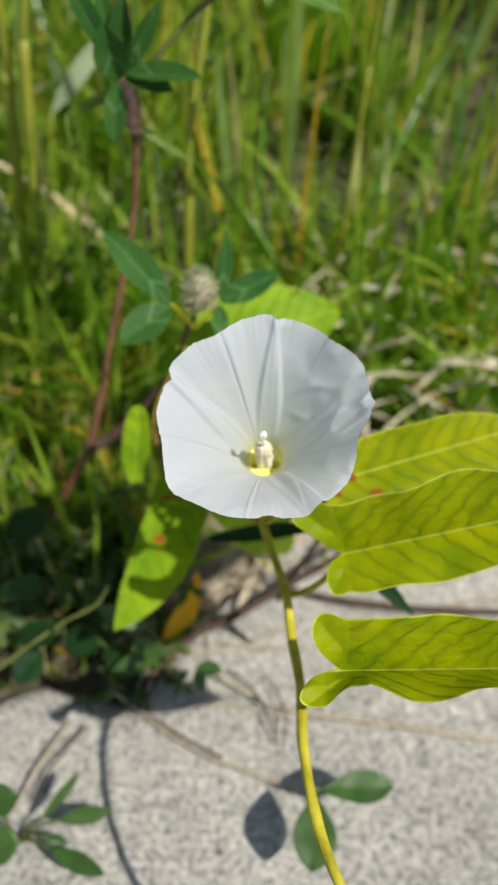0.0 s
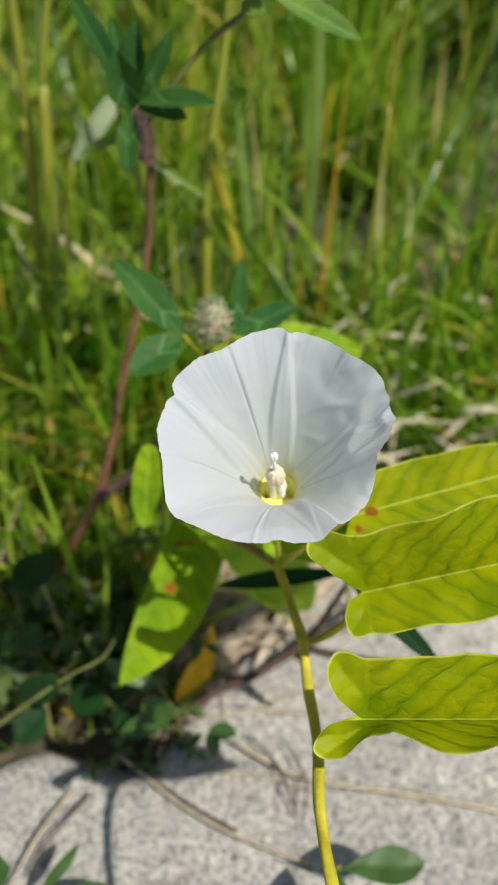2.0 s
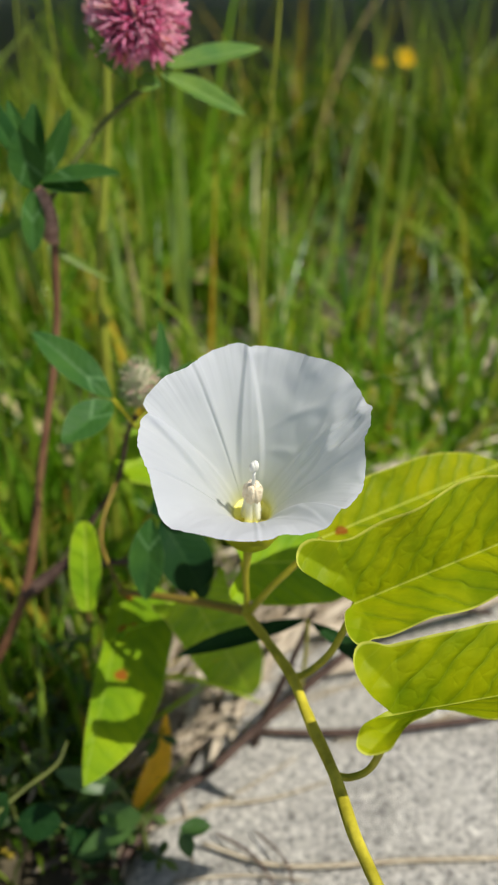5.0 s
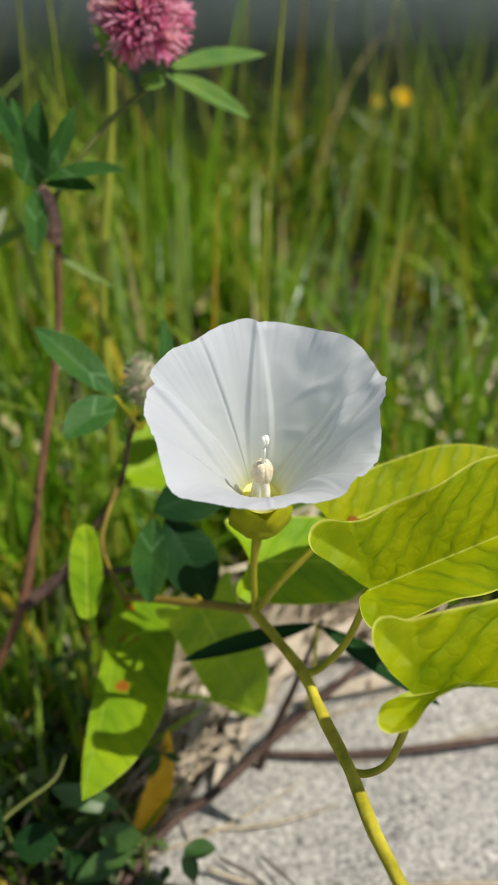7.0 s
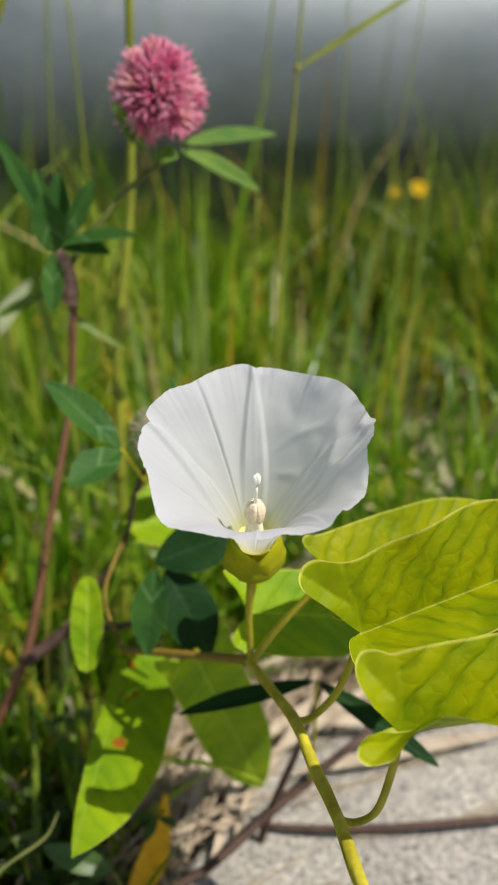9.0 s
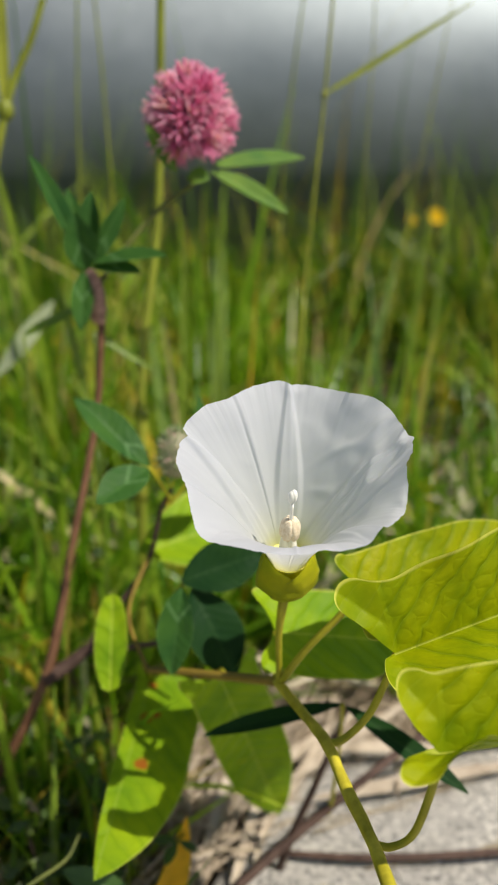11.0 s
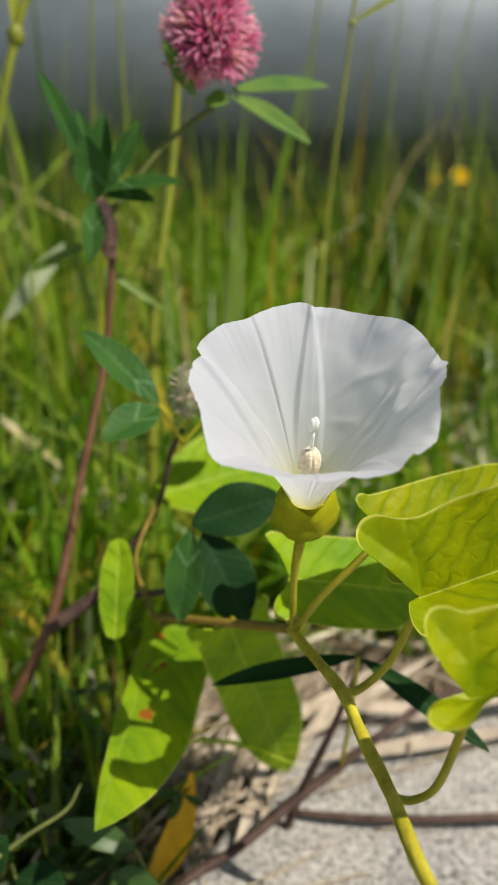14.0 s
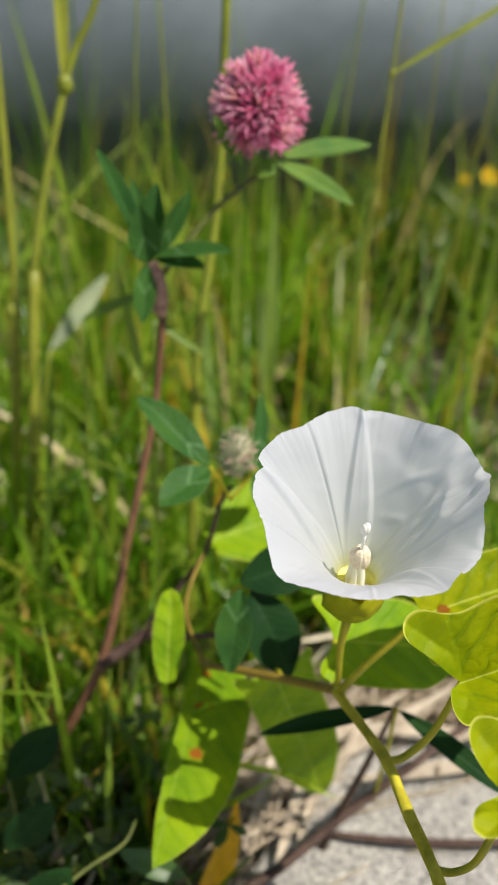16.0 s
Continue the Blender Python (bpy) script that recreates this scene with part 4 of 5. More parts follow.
for base, tip, nor, w in (
        ((-0.0440, 0.2655, 0.2100), (-0.0560, 0.2565, 0.2425), (0.6, -0.75, 0.25), 0.0074),
        ((-0.0430, 0.2650, 0.2060), (-0.0455, 0.2590, 0.2245), (0.1, -0.95, 0.3), 0.0115),
        ((-0.0420, 0.2660, 0.2080), (-0.0400, 0.2660, 0.2310), (-0.2, -0.9, 0.2), 0.0085),
        ((-0.0435, 0.2665, 0.2080), (-0.0470, 0.2680, 0.2320), (0.4, -0.8, 0.2), 0.0070),
        ((-0.0410, 0.2655, 0.2080), (-0.0290, 0.2650, 0.2290), (0.4, -0.8, 0.4), 0.0066),
        ((-0.0405, 0.2640, 0.2085), (-0.0168, 0.2540, 0.2128), (0.1, -0.45, 0.9), 0.0090),
        ((-0.0410, 0.2640, 0.2075), (-0.0255, 0.2570, 0.2070), (0.1, -0.6, 0.8), 0.0080),
        ((-0.0440, 0.2650, 0.2060), (-0.0455, 0.2585, 0.1880), (0.2, -0.9, 0.4), 0.0078)):
    oval_leaf("leaflet", clover, base, tip, nor, w, CLOVER, 0.45, 0.05)
# pink head
HEAD = Vector((-0.0070, 0.2735, 0.2525))
HUP = Vector((-0.18, 0.12, 1.0)).normalized()
head = part("flower_head", ball(HEAD - HUP * 0.002, (0.0065, 0.0065, 0.0100), 12, 14, HUP), PINK, clover, "round pink clover head of many florets")


def floret_mesh():
    """Three slender petals that part towards their tips."""
    geos = []
    for spin, lean in ((0.0, 0.0016), (2.1, 0.0019), (4.2, 0.0012)):
        dx, dy = lean * math.cos(spin), lean * math.sin(spin)
        geos.append(tube([(0, 0, 0), (dx * 0.25, dy * 0.25, 0.0050), (dx * 0.7, dy * 0.7 + 0.0006, 0.0085), (dx * 1.3, dy * 1.3 + 0.0012, 0.0108)], [0.00046, 0.00055, 0.00060, 0.00022], 8, 4))
    return put_mesh("floret", *join(*geos), PINK)


FLORET = floret_mesh()
for k in range(300):
    t = 1 - 2 * (k + 0.5) / 300
    if t < -0.78:
        continue
    a = k * 2.39996
    d = Vector((math.sqrt(1 - t * t) * math.cos(a), math.sqrt(1 - t * t) * math.sin(a), t))
    d = (d + Vector(rng.normal(size=3)) * 0.07).normalized()
    up = Vector((0, 0, 1)).rotation_difference(HUP)
    d = up @ d
    o = new("floret", FLORET)
    o.parent = head
    q = d.to_track_quat("Z", "Y")
    stretch = rng.uniform(0.8, 1.12)
    foot = HEAD + Vector((d.x * 0.0042, d.y * 0.0042, d.z * 0.0062)) - root_of(head)
    o.matrix_basis = Matrix.Translation(foot) @ q.to_matrix().to_4x4() @ Matrix.Rotation(rng.uniform(0, 6.28), 4, "Z") @ Matrix.Diagonal((0.9, 0.9, stretch * 0.98, 1))
for base, tip, nor, w in (((0.0000, 0.2760, 0.2375), (0.0360, 0.2990, 0.2410), (0.0, -0.55, 0.8), 0.0095), ((-0.0010, 0.2740, 0.2365), (0.0268, 0.2800, 0.2228), (0.3, -0.7, 0.7), 0.0085),
                          ((-0.0120, 0.2710, 0.2360), (-0.0215, 0.2650, 0.2510), (-0.2, -0.9, 0.3), 0.0050), ((-0.0090, 0.2700, 0.2350), (-0.0020, 0.2650, 0.2345), (0, -0.8, 0.6), 0.007)):
    oval_leaf("bract", clover, base, tip, nor, w, CLOVER_BRACT, 0.35, 0.04)
# unopened head beside it with its leaves
BUDC = Vector((-0.0172, 0.2240, 0.1560))
bud = part("bud", ball(BUDC, (0.0050, 0.0050, 0.0078), 12, 12, (0.1, -0.1, 1)), BUD_PINK, clover, "hairy green bud tinged with pink")
for k in range(210):
    t = 1 - 1.75 * (k + 0.5) / 210
    a = k * 2.39996
    d = Vector((math.sqrt(max(0, 1 - t * t)) * math.cos(a), math.sqrt(max(0, 1 - t * t)) * math.sin(a), t))
    o = new("floret", bpy.data.meshes.get("bud_floret") or put_mesh("bud_floret", *tube([(0, 0, 0), (0, 0.0002, 0.0016), (0, 0.0005, 0.0031)], [0.0006, 0.00055, 0.00012], 6, 5), BUD_PINK))
    o.parent = bud
    o.matrix_basis = Matrix.Translation(BUDC + Vector((d.x * 0.0040, d.y * 0.0040, d.z * 0.0066)) - root_of(bud)) @ (d + Vector((0, 0, 0.5)) + Vector(rng.normal(size=3)) * 0.28).to_track_quat("Z", "Y").to_matrix().to_4x4() @ Matrix.Diagonal((0.6, 0.6, rng.uniform(0.7, 1.25), 1))
for base, tip, nor, w in (((-0.0258, 0.2195, 0.1545), (-0.0462, 0.2295, 0.1748), (0.35, -0.65, 0.65), 0.0110), ((-0.0258, 0.2190, 0.1540), (-0.0405, 0.2040, 0.1510), (-0.05, -0.65, 0.8), 0.0115),
                          ((-0.0105, 0.2280, 0.1490), (0.0086, 0.2350, 0.1565), (0.0, -0.7, 0.7), 0.0090), ((-0.0105, 0.2280, 0.1490), (-0.0080, 0.2350, 0.1715), (0.5, -0.8, 0.1), 0.0060),
                          ((-0.0108, 0.2275, 0.1485), (-0.0100, 0.2180, 0.1400), (0.3, -0.7, 0.6), 0.0060)):
    oval_leaf("leaflet", clover, base, tip, nor, w, CLOVER, 0.30, 0.08)
part("petiole", tube([(-0.0190, 0.2250, 0.1400), (-0.0225, 0.2215, 0.1480), (-0.0258, 0.2195, 0.1545)], [0.0006, 0.0005, 0.0005], 10, 6), STEM_GREEN, clover)
part("petiole", tube([(-0.0190, 0.2250, 0.1400), (-0.0140, 0.2270, 0.1450), (-0.0105, 0.2280, 0.1490)], [0.0006, 0.0005, 0.0005], 10, 6), STEM_GREEN, clover)
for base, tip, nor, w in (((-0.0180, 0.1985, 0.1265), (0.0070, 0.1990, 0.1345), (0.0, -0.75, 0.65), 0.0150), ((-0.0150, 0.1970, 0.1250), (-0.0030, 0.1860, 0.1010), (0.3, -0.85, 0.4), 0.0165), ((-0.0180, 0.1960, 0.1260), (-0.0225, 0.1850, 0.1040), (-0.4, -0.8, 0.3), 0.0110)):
    oval_leaf("leaflet", clover, base, tip, nor, w, CLOVER if w < 0.012 else CLOVER_SHADY, 0.18, 0.06)
part("petiole", tube([(-0.0150, 0.208, 0.1010), (-0.0200, 0.206, 0.116), (-0.0170, 0.1985, 0.1262)], [0.0007, 0.0006, 0.0006], 12, 6), STEM_GREEN, clover)
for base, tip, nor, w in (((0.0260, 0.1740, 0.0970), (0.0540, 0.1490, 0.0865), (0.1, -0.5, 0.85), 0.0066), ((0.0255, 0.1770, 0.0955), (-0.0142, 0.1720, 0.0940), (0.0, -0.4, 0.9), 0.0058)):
    oval_leaf("leaflet", clover, base, tip, nor, w, CLOVER_SHADY, 0.35, 0.05)
part("petiole", tube([(0.0330, 0.2150, 0.018), (0.030, 0.195, 0.060), (0.0258, 0.1760, 0.0962)], [0.0008, 0.0007, 0.0006], 16, 6), STEM_GREEN, clover)


# ---- stalks, twigs and straws ----
def lying(name, label, category, pts, radii, mat, n=30):
    ob = thing(name, label, category, pts[0])
    part("stalk", tube(pts, radii, n, 8), mat, ob)
    return ob


lying("woody_stem", "dark brown woody creeping stem over the slab", "stem", [(-0.040, 0.168, 0.003), (-0.0224, 0.1880, 0.004), (-0.0040, 0.1960, 0.0085), (0.0132, 0.2045, 0.0155), (0.0300, 0.2110, 0.0235), (0.0457, 0.2150, 0.033), (0.075, 0.232, 0.036), (0.110, 0.250, 0.020), (0.135, 0.262, 0.002)], [0.0014, 0.0017, 0.0018, 0.0017, 0.0014, 0.0012], BROWN, 50)
lying("woody_stem", "dark brown upright woody stem rising from the slab's edge", "stem", [(0.0145, 0.2110, 0.000), (0.0190, 0.2080, 0.020), (0.0270, 0.2060, 0.045), (0.0345, 0.2020, 0.075)], [0.0016, 0.0015, 0.0012, 0.0007], BROWN)
lying("straw", "thin dry grass stalk lying on the concrete", "straw", [(-0.0110, 0.1700, 0.004), (0.0153, 0.1575, 0.003), (0.0595, 0.1515, 0.003), (0.0987, 0.1459, 0.002)], [0.0008, 0.0009, 0.0010, 0.0009], STRAW)
lying("straw", "thin dry grass stalk lying on the concrete", "straw", [(-0.0540, 0.1640, 0.003), (-0.0240, 0.1428, 0.003), (0.0002, 0.1323, 0.003), (0.0212, 0.1264, 0.001)], [0.0007, 0.0007, 0.0007, 0.0005], STRAW)
lying("straw", "thin dry grass stalk lying on the concrete", "straw", [(-0.0560, 0.1660, 0.004), (-0.0300, 0.1490, 0.0018), (-0.0080, 0.1375, 0.0015)], [0.0006, 0.0006, 0.0005], BROWN)
own = np.random.default_rng(41)
for base, tip, w in (((-0.0060, 0.1960, 0.0030), (0.0200, 0.2620, 0.0080), 0.0040), ((0.0040, 0.2080, 0.0025), (0.0300, 0.2640, 0.0120), 0.0036), ((-0.0150, 0.2080, 0.0040), (0.0040, 0.2560, 0.0160), 0.0040), ((0.0120, 0.2260, 0.0040), (0.0480, 0.2700, 0.0140), 0.0044),
                     ((0.0300, 0.2360, 0.0060), (0.1250, 0.2420, 0.0090), 0.0060), ((0.0260, 0.2600, 0.0120), (0.1000, 0.2540, 0.0080), 0.0055),
                     ((0.0150, 0.2480, 0.0090), (0.0620, 0.2760, 0.0150), 0.0050), ((0.0700, 0.2520, 0.0070), (0.1600, 0.2660, 0.0110), 0.0052), ((0.0200, 0.2400, 0.0100), (0.0820, 0.2700, 0.0220), 0.0050)):
    o = thing("dead_blade", "flat bleached dead grass blade at the slab's edge", "straw", base, group="dead blades at the slab's edge")
    oval_leaf("blade", o, base, tip, (own.uniform(-0.2, 0.2), -0.4, 0.9), w, DEAD_BLADE, 0.35, own.uniform(-0.03, 0.03), wide_at=0.45, rows=16, cols=7)
lying("brown_stalk", "grey-brown dead stalk along the edge of the slab", "straw", [(0.0180, 0.2140, 0.0030), (0.0450, 0.2070, 0.0045), (0.0800, 0.2035, 0.0050), (0.1150, 0.2040, 0.0040), (0.1500, 0.2100, 0.0030)], [0.0012, 0.0015, 0.0015, 0.0013, 0.0010], BROWN, 40)
for k in range(26):
    x = rng.uniform(-0.01, 0.14) if k % 2 else rng.uniform(-0.03, 0.03)
    y = edge_y(x) + (rng.uniform(-0.075, 0.012) if k % 2 else rng.uniform(0.004, 0.045))
    a, L = (rng.uniform(-0.35, 0.55) if k % 2 else rng.uniform(0.5, 1.35)), rng.uniform(0.03, 0.10)
    d = np.array([math.cos(a), math.sin(a), 0]) * L / 2
    p = np.array([x, y, rng.uniform(0.0006, 0.0018)])
    w = rng.uniform(0.0003, 0.0010)
    lying("straw", "pale dry straw at the edge of the slab", "straw", [p - d, p + np.array([0, rng.uniform(-0.005, 0.005), 0.0008]), p + d + np.array([0, 0, 0.0004])], [w, w * 0.9, w * 0.5], STRAW, 14)
for k in range(3):
    x = rng.uniform(-0.16, -0.03)
    y = edge_y(x) + rng.uniform(-0.055, 0.0)
    a, L = rng.uniform(0.3, 2.4), rng.uniform(0.02, 0.06)
    d = np.array([math.cos(a), math.sin(a), 0]) * L / 2
    p = np.array([x, y, rng.uniform(0.0008, 0.002)])
    lying("twig", "thin dark twig on the concrete", "twig", [p - d, p + np.array([0, 0, 0.002]), p + d], [0.0004, 0.0005, 0.0003], BROWN if k % 3 else STRAW, 14)


def culm(points, radii, mat, node_at=None, blade=None, label="tall yellow-green grass stalk with joints"):
    ob = thing("grass_stalk", label, "grass", points[0])
    radii = [r * (0.75 if points[0][1] < 0.38 else 0.26) for r in radii]
    part("stalk", tube(points, radii, 40, 8), mat, ob)
    where = node_at or tuple(np.array(points[1]) * 0.35 + np.array(points[2]) * 0.65)
    low = tuple(np.array(points[1]) * 0.7 + np.array(points[2]) * 0.3)
    part("sheath", tube([points[1], low, where if not node_at else tuple(points[2])], [radii[0] * 1.18, radii[0] * 1.15, radii[0] * 1.1], 14, 8), mat, ob)
    if where:
        part("joint", ball(where, (radii[0] * 1.5, radii[0] * 1.5, radii[0] * 2.0), 8, 8), mat, ob)
    if blade:
        oval_leaf("blade", ob, blade[0], blade[1], (0.2, -0.8, 0.5), blade[2], mat, 0.4, blade[3], wide_at=0.35)
    return ob


culm([(-0.034, 0.312, -0.014), (-0.0290, 0.318, 0.10), (-0.0263, 0.320, 0.1585), (-0.0173, 0.330, 0.2173), (-0.0129, 0.333, 0.30), (-0.010, 0.335, 0.36)], [0.0026, 0.0027, 0.0026, 0.0022, 0.0016], STALK)
culm([(-0.112, 0.340, -0.014), (-0.1010, 0.345, 0.10), (-0.0937, 0.350, 0.1847), (-0.0763, 0.360, 0.2567), (-0.0621, 0.360, 0.2869), (-0.045, 0.362, 0.335)], [0.0030, 0.0028, 0.0022, 0.0016], STALK, (-0.0763, 0.360, 0.2567), ((-0.0763, 0.360, 0.2567), (-0.074, 0.362, 0.37), 0.006, 0.02))
culm([(-0.122, 0.352, -0.014), (-0.110, 0.356, 0.10), (-0.1030, 0.358, 0.20), (-0.103, 0.360, 0.34), (-0.112, 0.360, 0.42)], [0.0032, 0.0030, 0.0022, 0.0014], STALK)
culm([(0.034, 0.338, -0.014), (0.0405, 0.340, 0.10), (0.0442, 0.340, 0.1808), (0.0510, 0.340, 0.2622), (0.0560, 0.340, 0.34)], [0.0012, 0.0011, 0.0009, 0.0006], STALK, (0.0510, 0.340, 0.2622), ((0.0510, 0.340, 0.2622), (0.112, 0.345, 0.297), 0.0024, 0.0))
culm([(-0.055, 0.40, -0.014), (-0.0530, 0.40, 0.12), (-0.0515, 0.40, 0.215), (-0.047, 0.40, 0.30), (-0.036, 0.40, 0.42)], [0.0022, 0.0024, 0.0022, 0.0016], STALK)
culm([(-0.030, 0.40, -0.014), (-0.0345, 0.40, 0.12), (-0.0361, 0.40, 0.2148), (-0.0400, 0.40, 0.31), (-0.052, 0.40, 0.43)], [0.0024, 0.0026, 0.0022, 0.0012], STALK)
culm([(0.030, 0.42, -0.014), (0.042, 0.42, 0.12), (0.050, 0.42, 0.25), (0.066, 0.42, 0.36), (0.09, 0.42, 0.45)], [0.0022, 0.0022, 0.0018, 0.0010], STALK)
culm([(0.070, 0.40, -0.014), (0.078, 0.40, 0.12), (0.084, 0.40, 0.22), (0.086, 0.40, 0.31), (0.080, 0.40, 0.42)], [0.0016, 0.0016, 0.0012, 0.0008], STALK)
culm([(0.110, 0.46, -0.014), (0.116, 0.46, 0.12), (0.135, 0.46, 0.25), (0.150, 0.46, 0.36)], [0.0022, 0.0020, 0.0016, 0.0008], STALK)
pale = thing("pale_grass", "broad pale silvery grass blade catching the light", "grass", (-0.105, 0.372, -0.014))
oval_leaf("blade", pale, (-0.0945, 0.380, 0.140), (-0.0670, 0.400, 0.1715), (0.5, -0.6, 0.6), 0.0085, PALE_BLADE, 0.15, 0.0)
part("stalk", tube([(-0.105, 0.372, -0.014), (-0.104, 0.374, 0.08), (-0.0945, 0.380, 0.140)], [0.0014, 0.0013, 0.0010], 16, 6), STALK, pale)
for bx, by, tx, ty, tz, w in ((-0.01, 0.40, -0.004, 0.395, 0.19, 0.009), (0.012, 0.43, 0.018, 0.425, 0.20, 0.008), (-0.058, 0.36, -0.075, 0.35, 0.15, 0.007), (0.06, 0.46, 0.07, 0.45, 0.20, 0.009), (0.12, 0.46, 0.137, 0.45, 0.20, 0.007),
                            (-0.075, 0.31, -0.10, 0.30, 0.10, 0.007), (-0.10, 0.30, -0.085, 0.285, 0.15, 0.006), (0.15, 0.50, 0.165, 0.49, 0.22, 0.008)):
    o = thing("broad_grass", "broad green grass blade", "grass", (bx, by, -0.014), group="broad grass blades")
    oval_leaf("blade", o, (bx, by, -0.014), (tx + 0.3 * (tx - bx), ty, tz * 1.1), (0.1, -0.9, 0.3), w * 0.6, BLADE, 0.3, 0.05, wide_at=0.3)


for foot, low, tip, w in (((-0.080, 0.31, -0.014), (-0.0694, 0.30, 0.1775), (-0.0448, 0.30, 0.1891), 0.0046), ((-0.050, 0.30, -0.014), (-0.0430, 0.29, 0.1800), (-0.0223, 0.29, 0.1653), 0.0036),
                          ((-0.046, 0.31, -0.014), (-0.0480, 0.305, 0.1500), (-0.0560, 0.305, 0.1960), 0.0040)):
    o = thing("broad_grass", "slender green grass blade leaning past the clover stem", "grass", foot, group="leaning grass blades")
    part("stalk", tube([foot, tuple((np.array(foot) * 0.5 + np.array(low) * 0.5) + np.array([0.002, 0, 0.01])), low], [0.0008, 0.0007, 0.0006], 14, 6), BLADE, o)
    oval_leaf("blade", o, low, tip, (0.1, -0.8, 0.5), w * 0.8, BLADE, 0.25, 0.03, wide_at=0.4)


# ---- buttercups ----
def buttercup(at, r, foot):
    ob = thing("buttercup", "small yellow buttercup on a thin stalk in the grass", "flower", foot)
    part("stalk", tube([foot, ((foot[0] + at[0]) / 2 + 0.004, (foot[1] + at[1]) / 2, at[2] * 0.5), at], [0.0008, 0.0007, 0.0006], 16, 6), STEM_GREEN, ob)
    for k in range(5):
        a = 2 * math.pi * k / 5 + 0.3
        tip = (at[0] + r * math.cos(a), at[1] - 0.35 * r + 0.55 * r * math.sin(a), at[2] + 0.15 * r + 0.85 * r * math.sin(a))
        oval_leaf("petal", ob, at, tip, (0, -0.8, 0.6), r * 1.15, YELLOW, 0.1, -0.15, wide_at=0.62, rows=10, cols=7)
    part("centre", ball((at[0], at[1] - 0.002, at[2] + 0.001), (0.0022, 0.0022, 0.0022), 7, 8), YELLOW, ob)


buttercup((0.25, 0.765, 0.171), 0.0088, (0.244, 0.79, -0.012))
buttercup((0.229, 0.77, 0.168), 0.0048, (0.238, 0.80, -0.012))


# ---- small weeds ----
def sprig(name, label, foot, stems, mat, leaf=0.010, group="", slim=(0.55, 0.75)):
    """A small weed: short stems, each ending in a few rounded leaflets."""
    ob = thing(name, label, "weed", foot, group)
    for top, count in stems:
        mid = ((foot[0] + top[0]) / 2 + 0.003, (foot[1] + top[1]) / 2, foot[2] + (top[2] - foot[2]) * 0.6)
        part("stem", tube([foot, mid, top], [0.0007, 0.0006, 0.0004], 12, 6), WEED_STEM, ob)
        spin = rng.uniform(0, 6.28)
        for k in range(count):
            a = spin + 2 * math.pi * k / count + rng.uniform(-0.25, 0.25)
            L = leaf * rng.uniform(0.8, 1.25)
            tip = (top[0] + L * math.cos(a), top[1] + L * math.sin(a), top[2] + L * rng.uniform(-0.35, 0.25))
            oval_leaf("leaflet", ob, top, tip, (rng.uniform(-0.3, 0.3), rng.uniform(-0.5, 0.1), 1), L * rng.uniform(*slim), mat, 0.2, 0.1, wide_at=0.58, rows=12, cols=7)
    return ob


seedling = thing("seedling", "two-leaved dark green seedling over the concrete", "weed", (0.0250, 0.1230, 0.0))
part("stem", tube([(0.0250, 0.1230, 0.0), (0.0254, 0.1205, 0.014), (0.0258, 0.1165, 0.026)], [0.0007, 0.0006, 0.0006], 14, 6), STEM_GREEN, seedling)
oval_leaf("leaflet", seedling, (0.0262, 0.1160, 0.026), (0.0524, 0.1180, 0.028), (0.1, -0.2, 1), 0.0112, SEEDLING, 0.15, 0.05, wide_at=0.62)
oval_leaf("leaflet", seedling, (0.0254, 0.1153, 0.026), (0.0237, 0.0900, 0.026), (0.15, 0, 1), 0.0150, SEEDLING, 0.15, 0.05, wide_at=0.6)

twigleaf = thing("seedling", "small bright green two-leaved weed on a thin stalk", "weed", (-0.0150, 0.1660, -0.001))
part("stem", tube([(-0.0150, 0.1660, -0.001), (-0.0165, 0.1640, 0.014), (-0.0180, 0.1620, 0.026)], [0.0006, 0.0005, 0.0005], 12, 6), STRAW, twigleaf)
oval_leaf("leaflet", twigleaf, (-0.0185, 0.1620, 0.026), (-0.0085, 0.1605, 0.027), (0, -0.3, 1), 0.0060, SEEDLING, 0.2, 0.05)
oval_leaf("leaflet", twigleaf, (-0.0180, 0.1618, 0.026), (-0.0160, 0.1540, 0.022), (0, -0.3, 1), 0.0050, SEEDLING, 0.2, 0.05)

slab_weed = thing("weed_sprig", "low green weed with narrow leaves sprawling on the concrete", "weed", (-0.0800, 0.1060, 0.0))
ROOT = (-0.0800, 0.1060, 0.0)
for joint, tip, nor, w in (((-0.0640, 0.1080, 0.0150), (-0.0455, 0.1110, 0.0175), (0.2, -0.5, 0.8), 0.0062), ((-0.0700, 0.1085, 0.0140), (-0.0575, 0.1210, 0.0230), (0.4, -0.5, 0.6), 0.0042), ((-0.0660, 0.0995, 0.0140), (-0.0455, 0.0905, 0.0165), (0.1, -0.4, 0.9), 0.0068),
                           ((-0.0850, 0.1080, 0.0290), (-0.0755, 0.1100, 0.0320), (0.1, -0.4, 0.9), 0.0110), ((-0.0830, 0.0940, 0.0290), (-0.0718, 0.0952, 0.0320), (0.1, -0.3, 0.9), 0.0120), ((-0.0690, 0.1040, 0.0120), (-0.0600, 0.1020, 0.0100), (0.0, -0.5, 0.8), 0.0045)):
    mid = ((ROOT[0] + joint[0]) / 2, (ROOT[1] + joint[1]) / 2 + 0.001, joint[2] * 0.6)
    part("stem", tube([ROOT, mid, joint], [0.0008, 0.0007, 0.0005], 12, 6), WEED_STEM, slab_weed)
    oval_leaf("leaflet", slab_weed, joint, tip, nor, w, SEEDLING, 0.3, 0.06, wide_at=0.55)
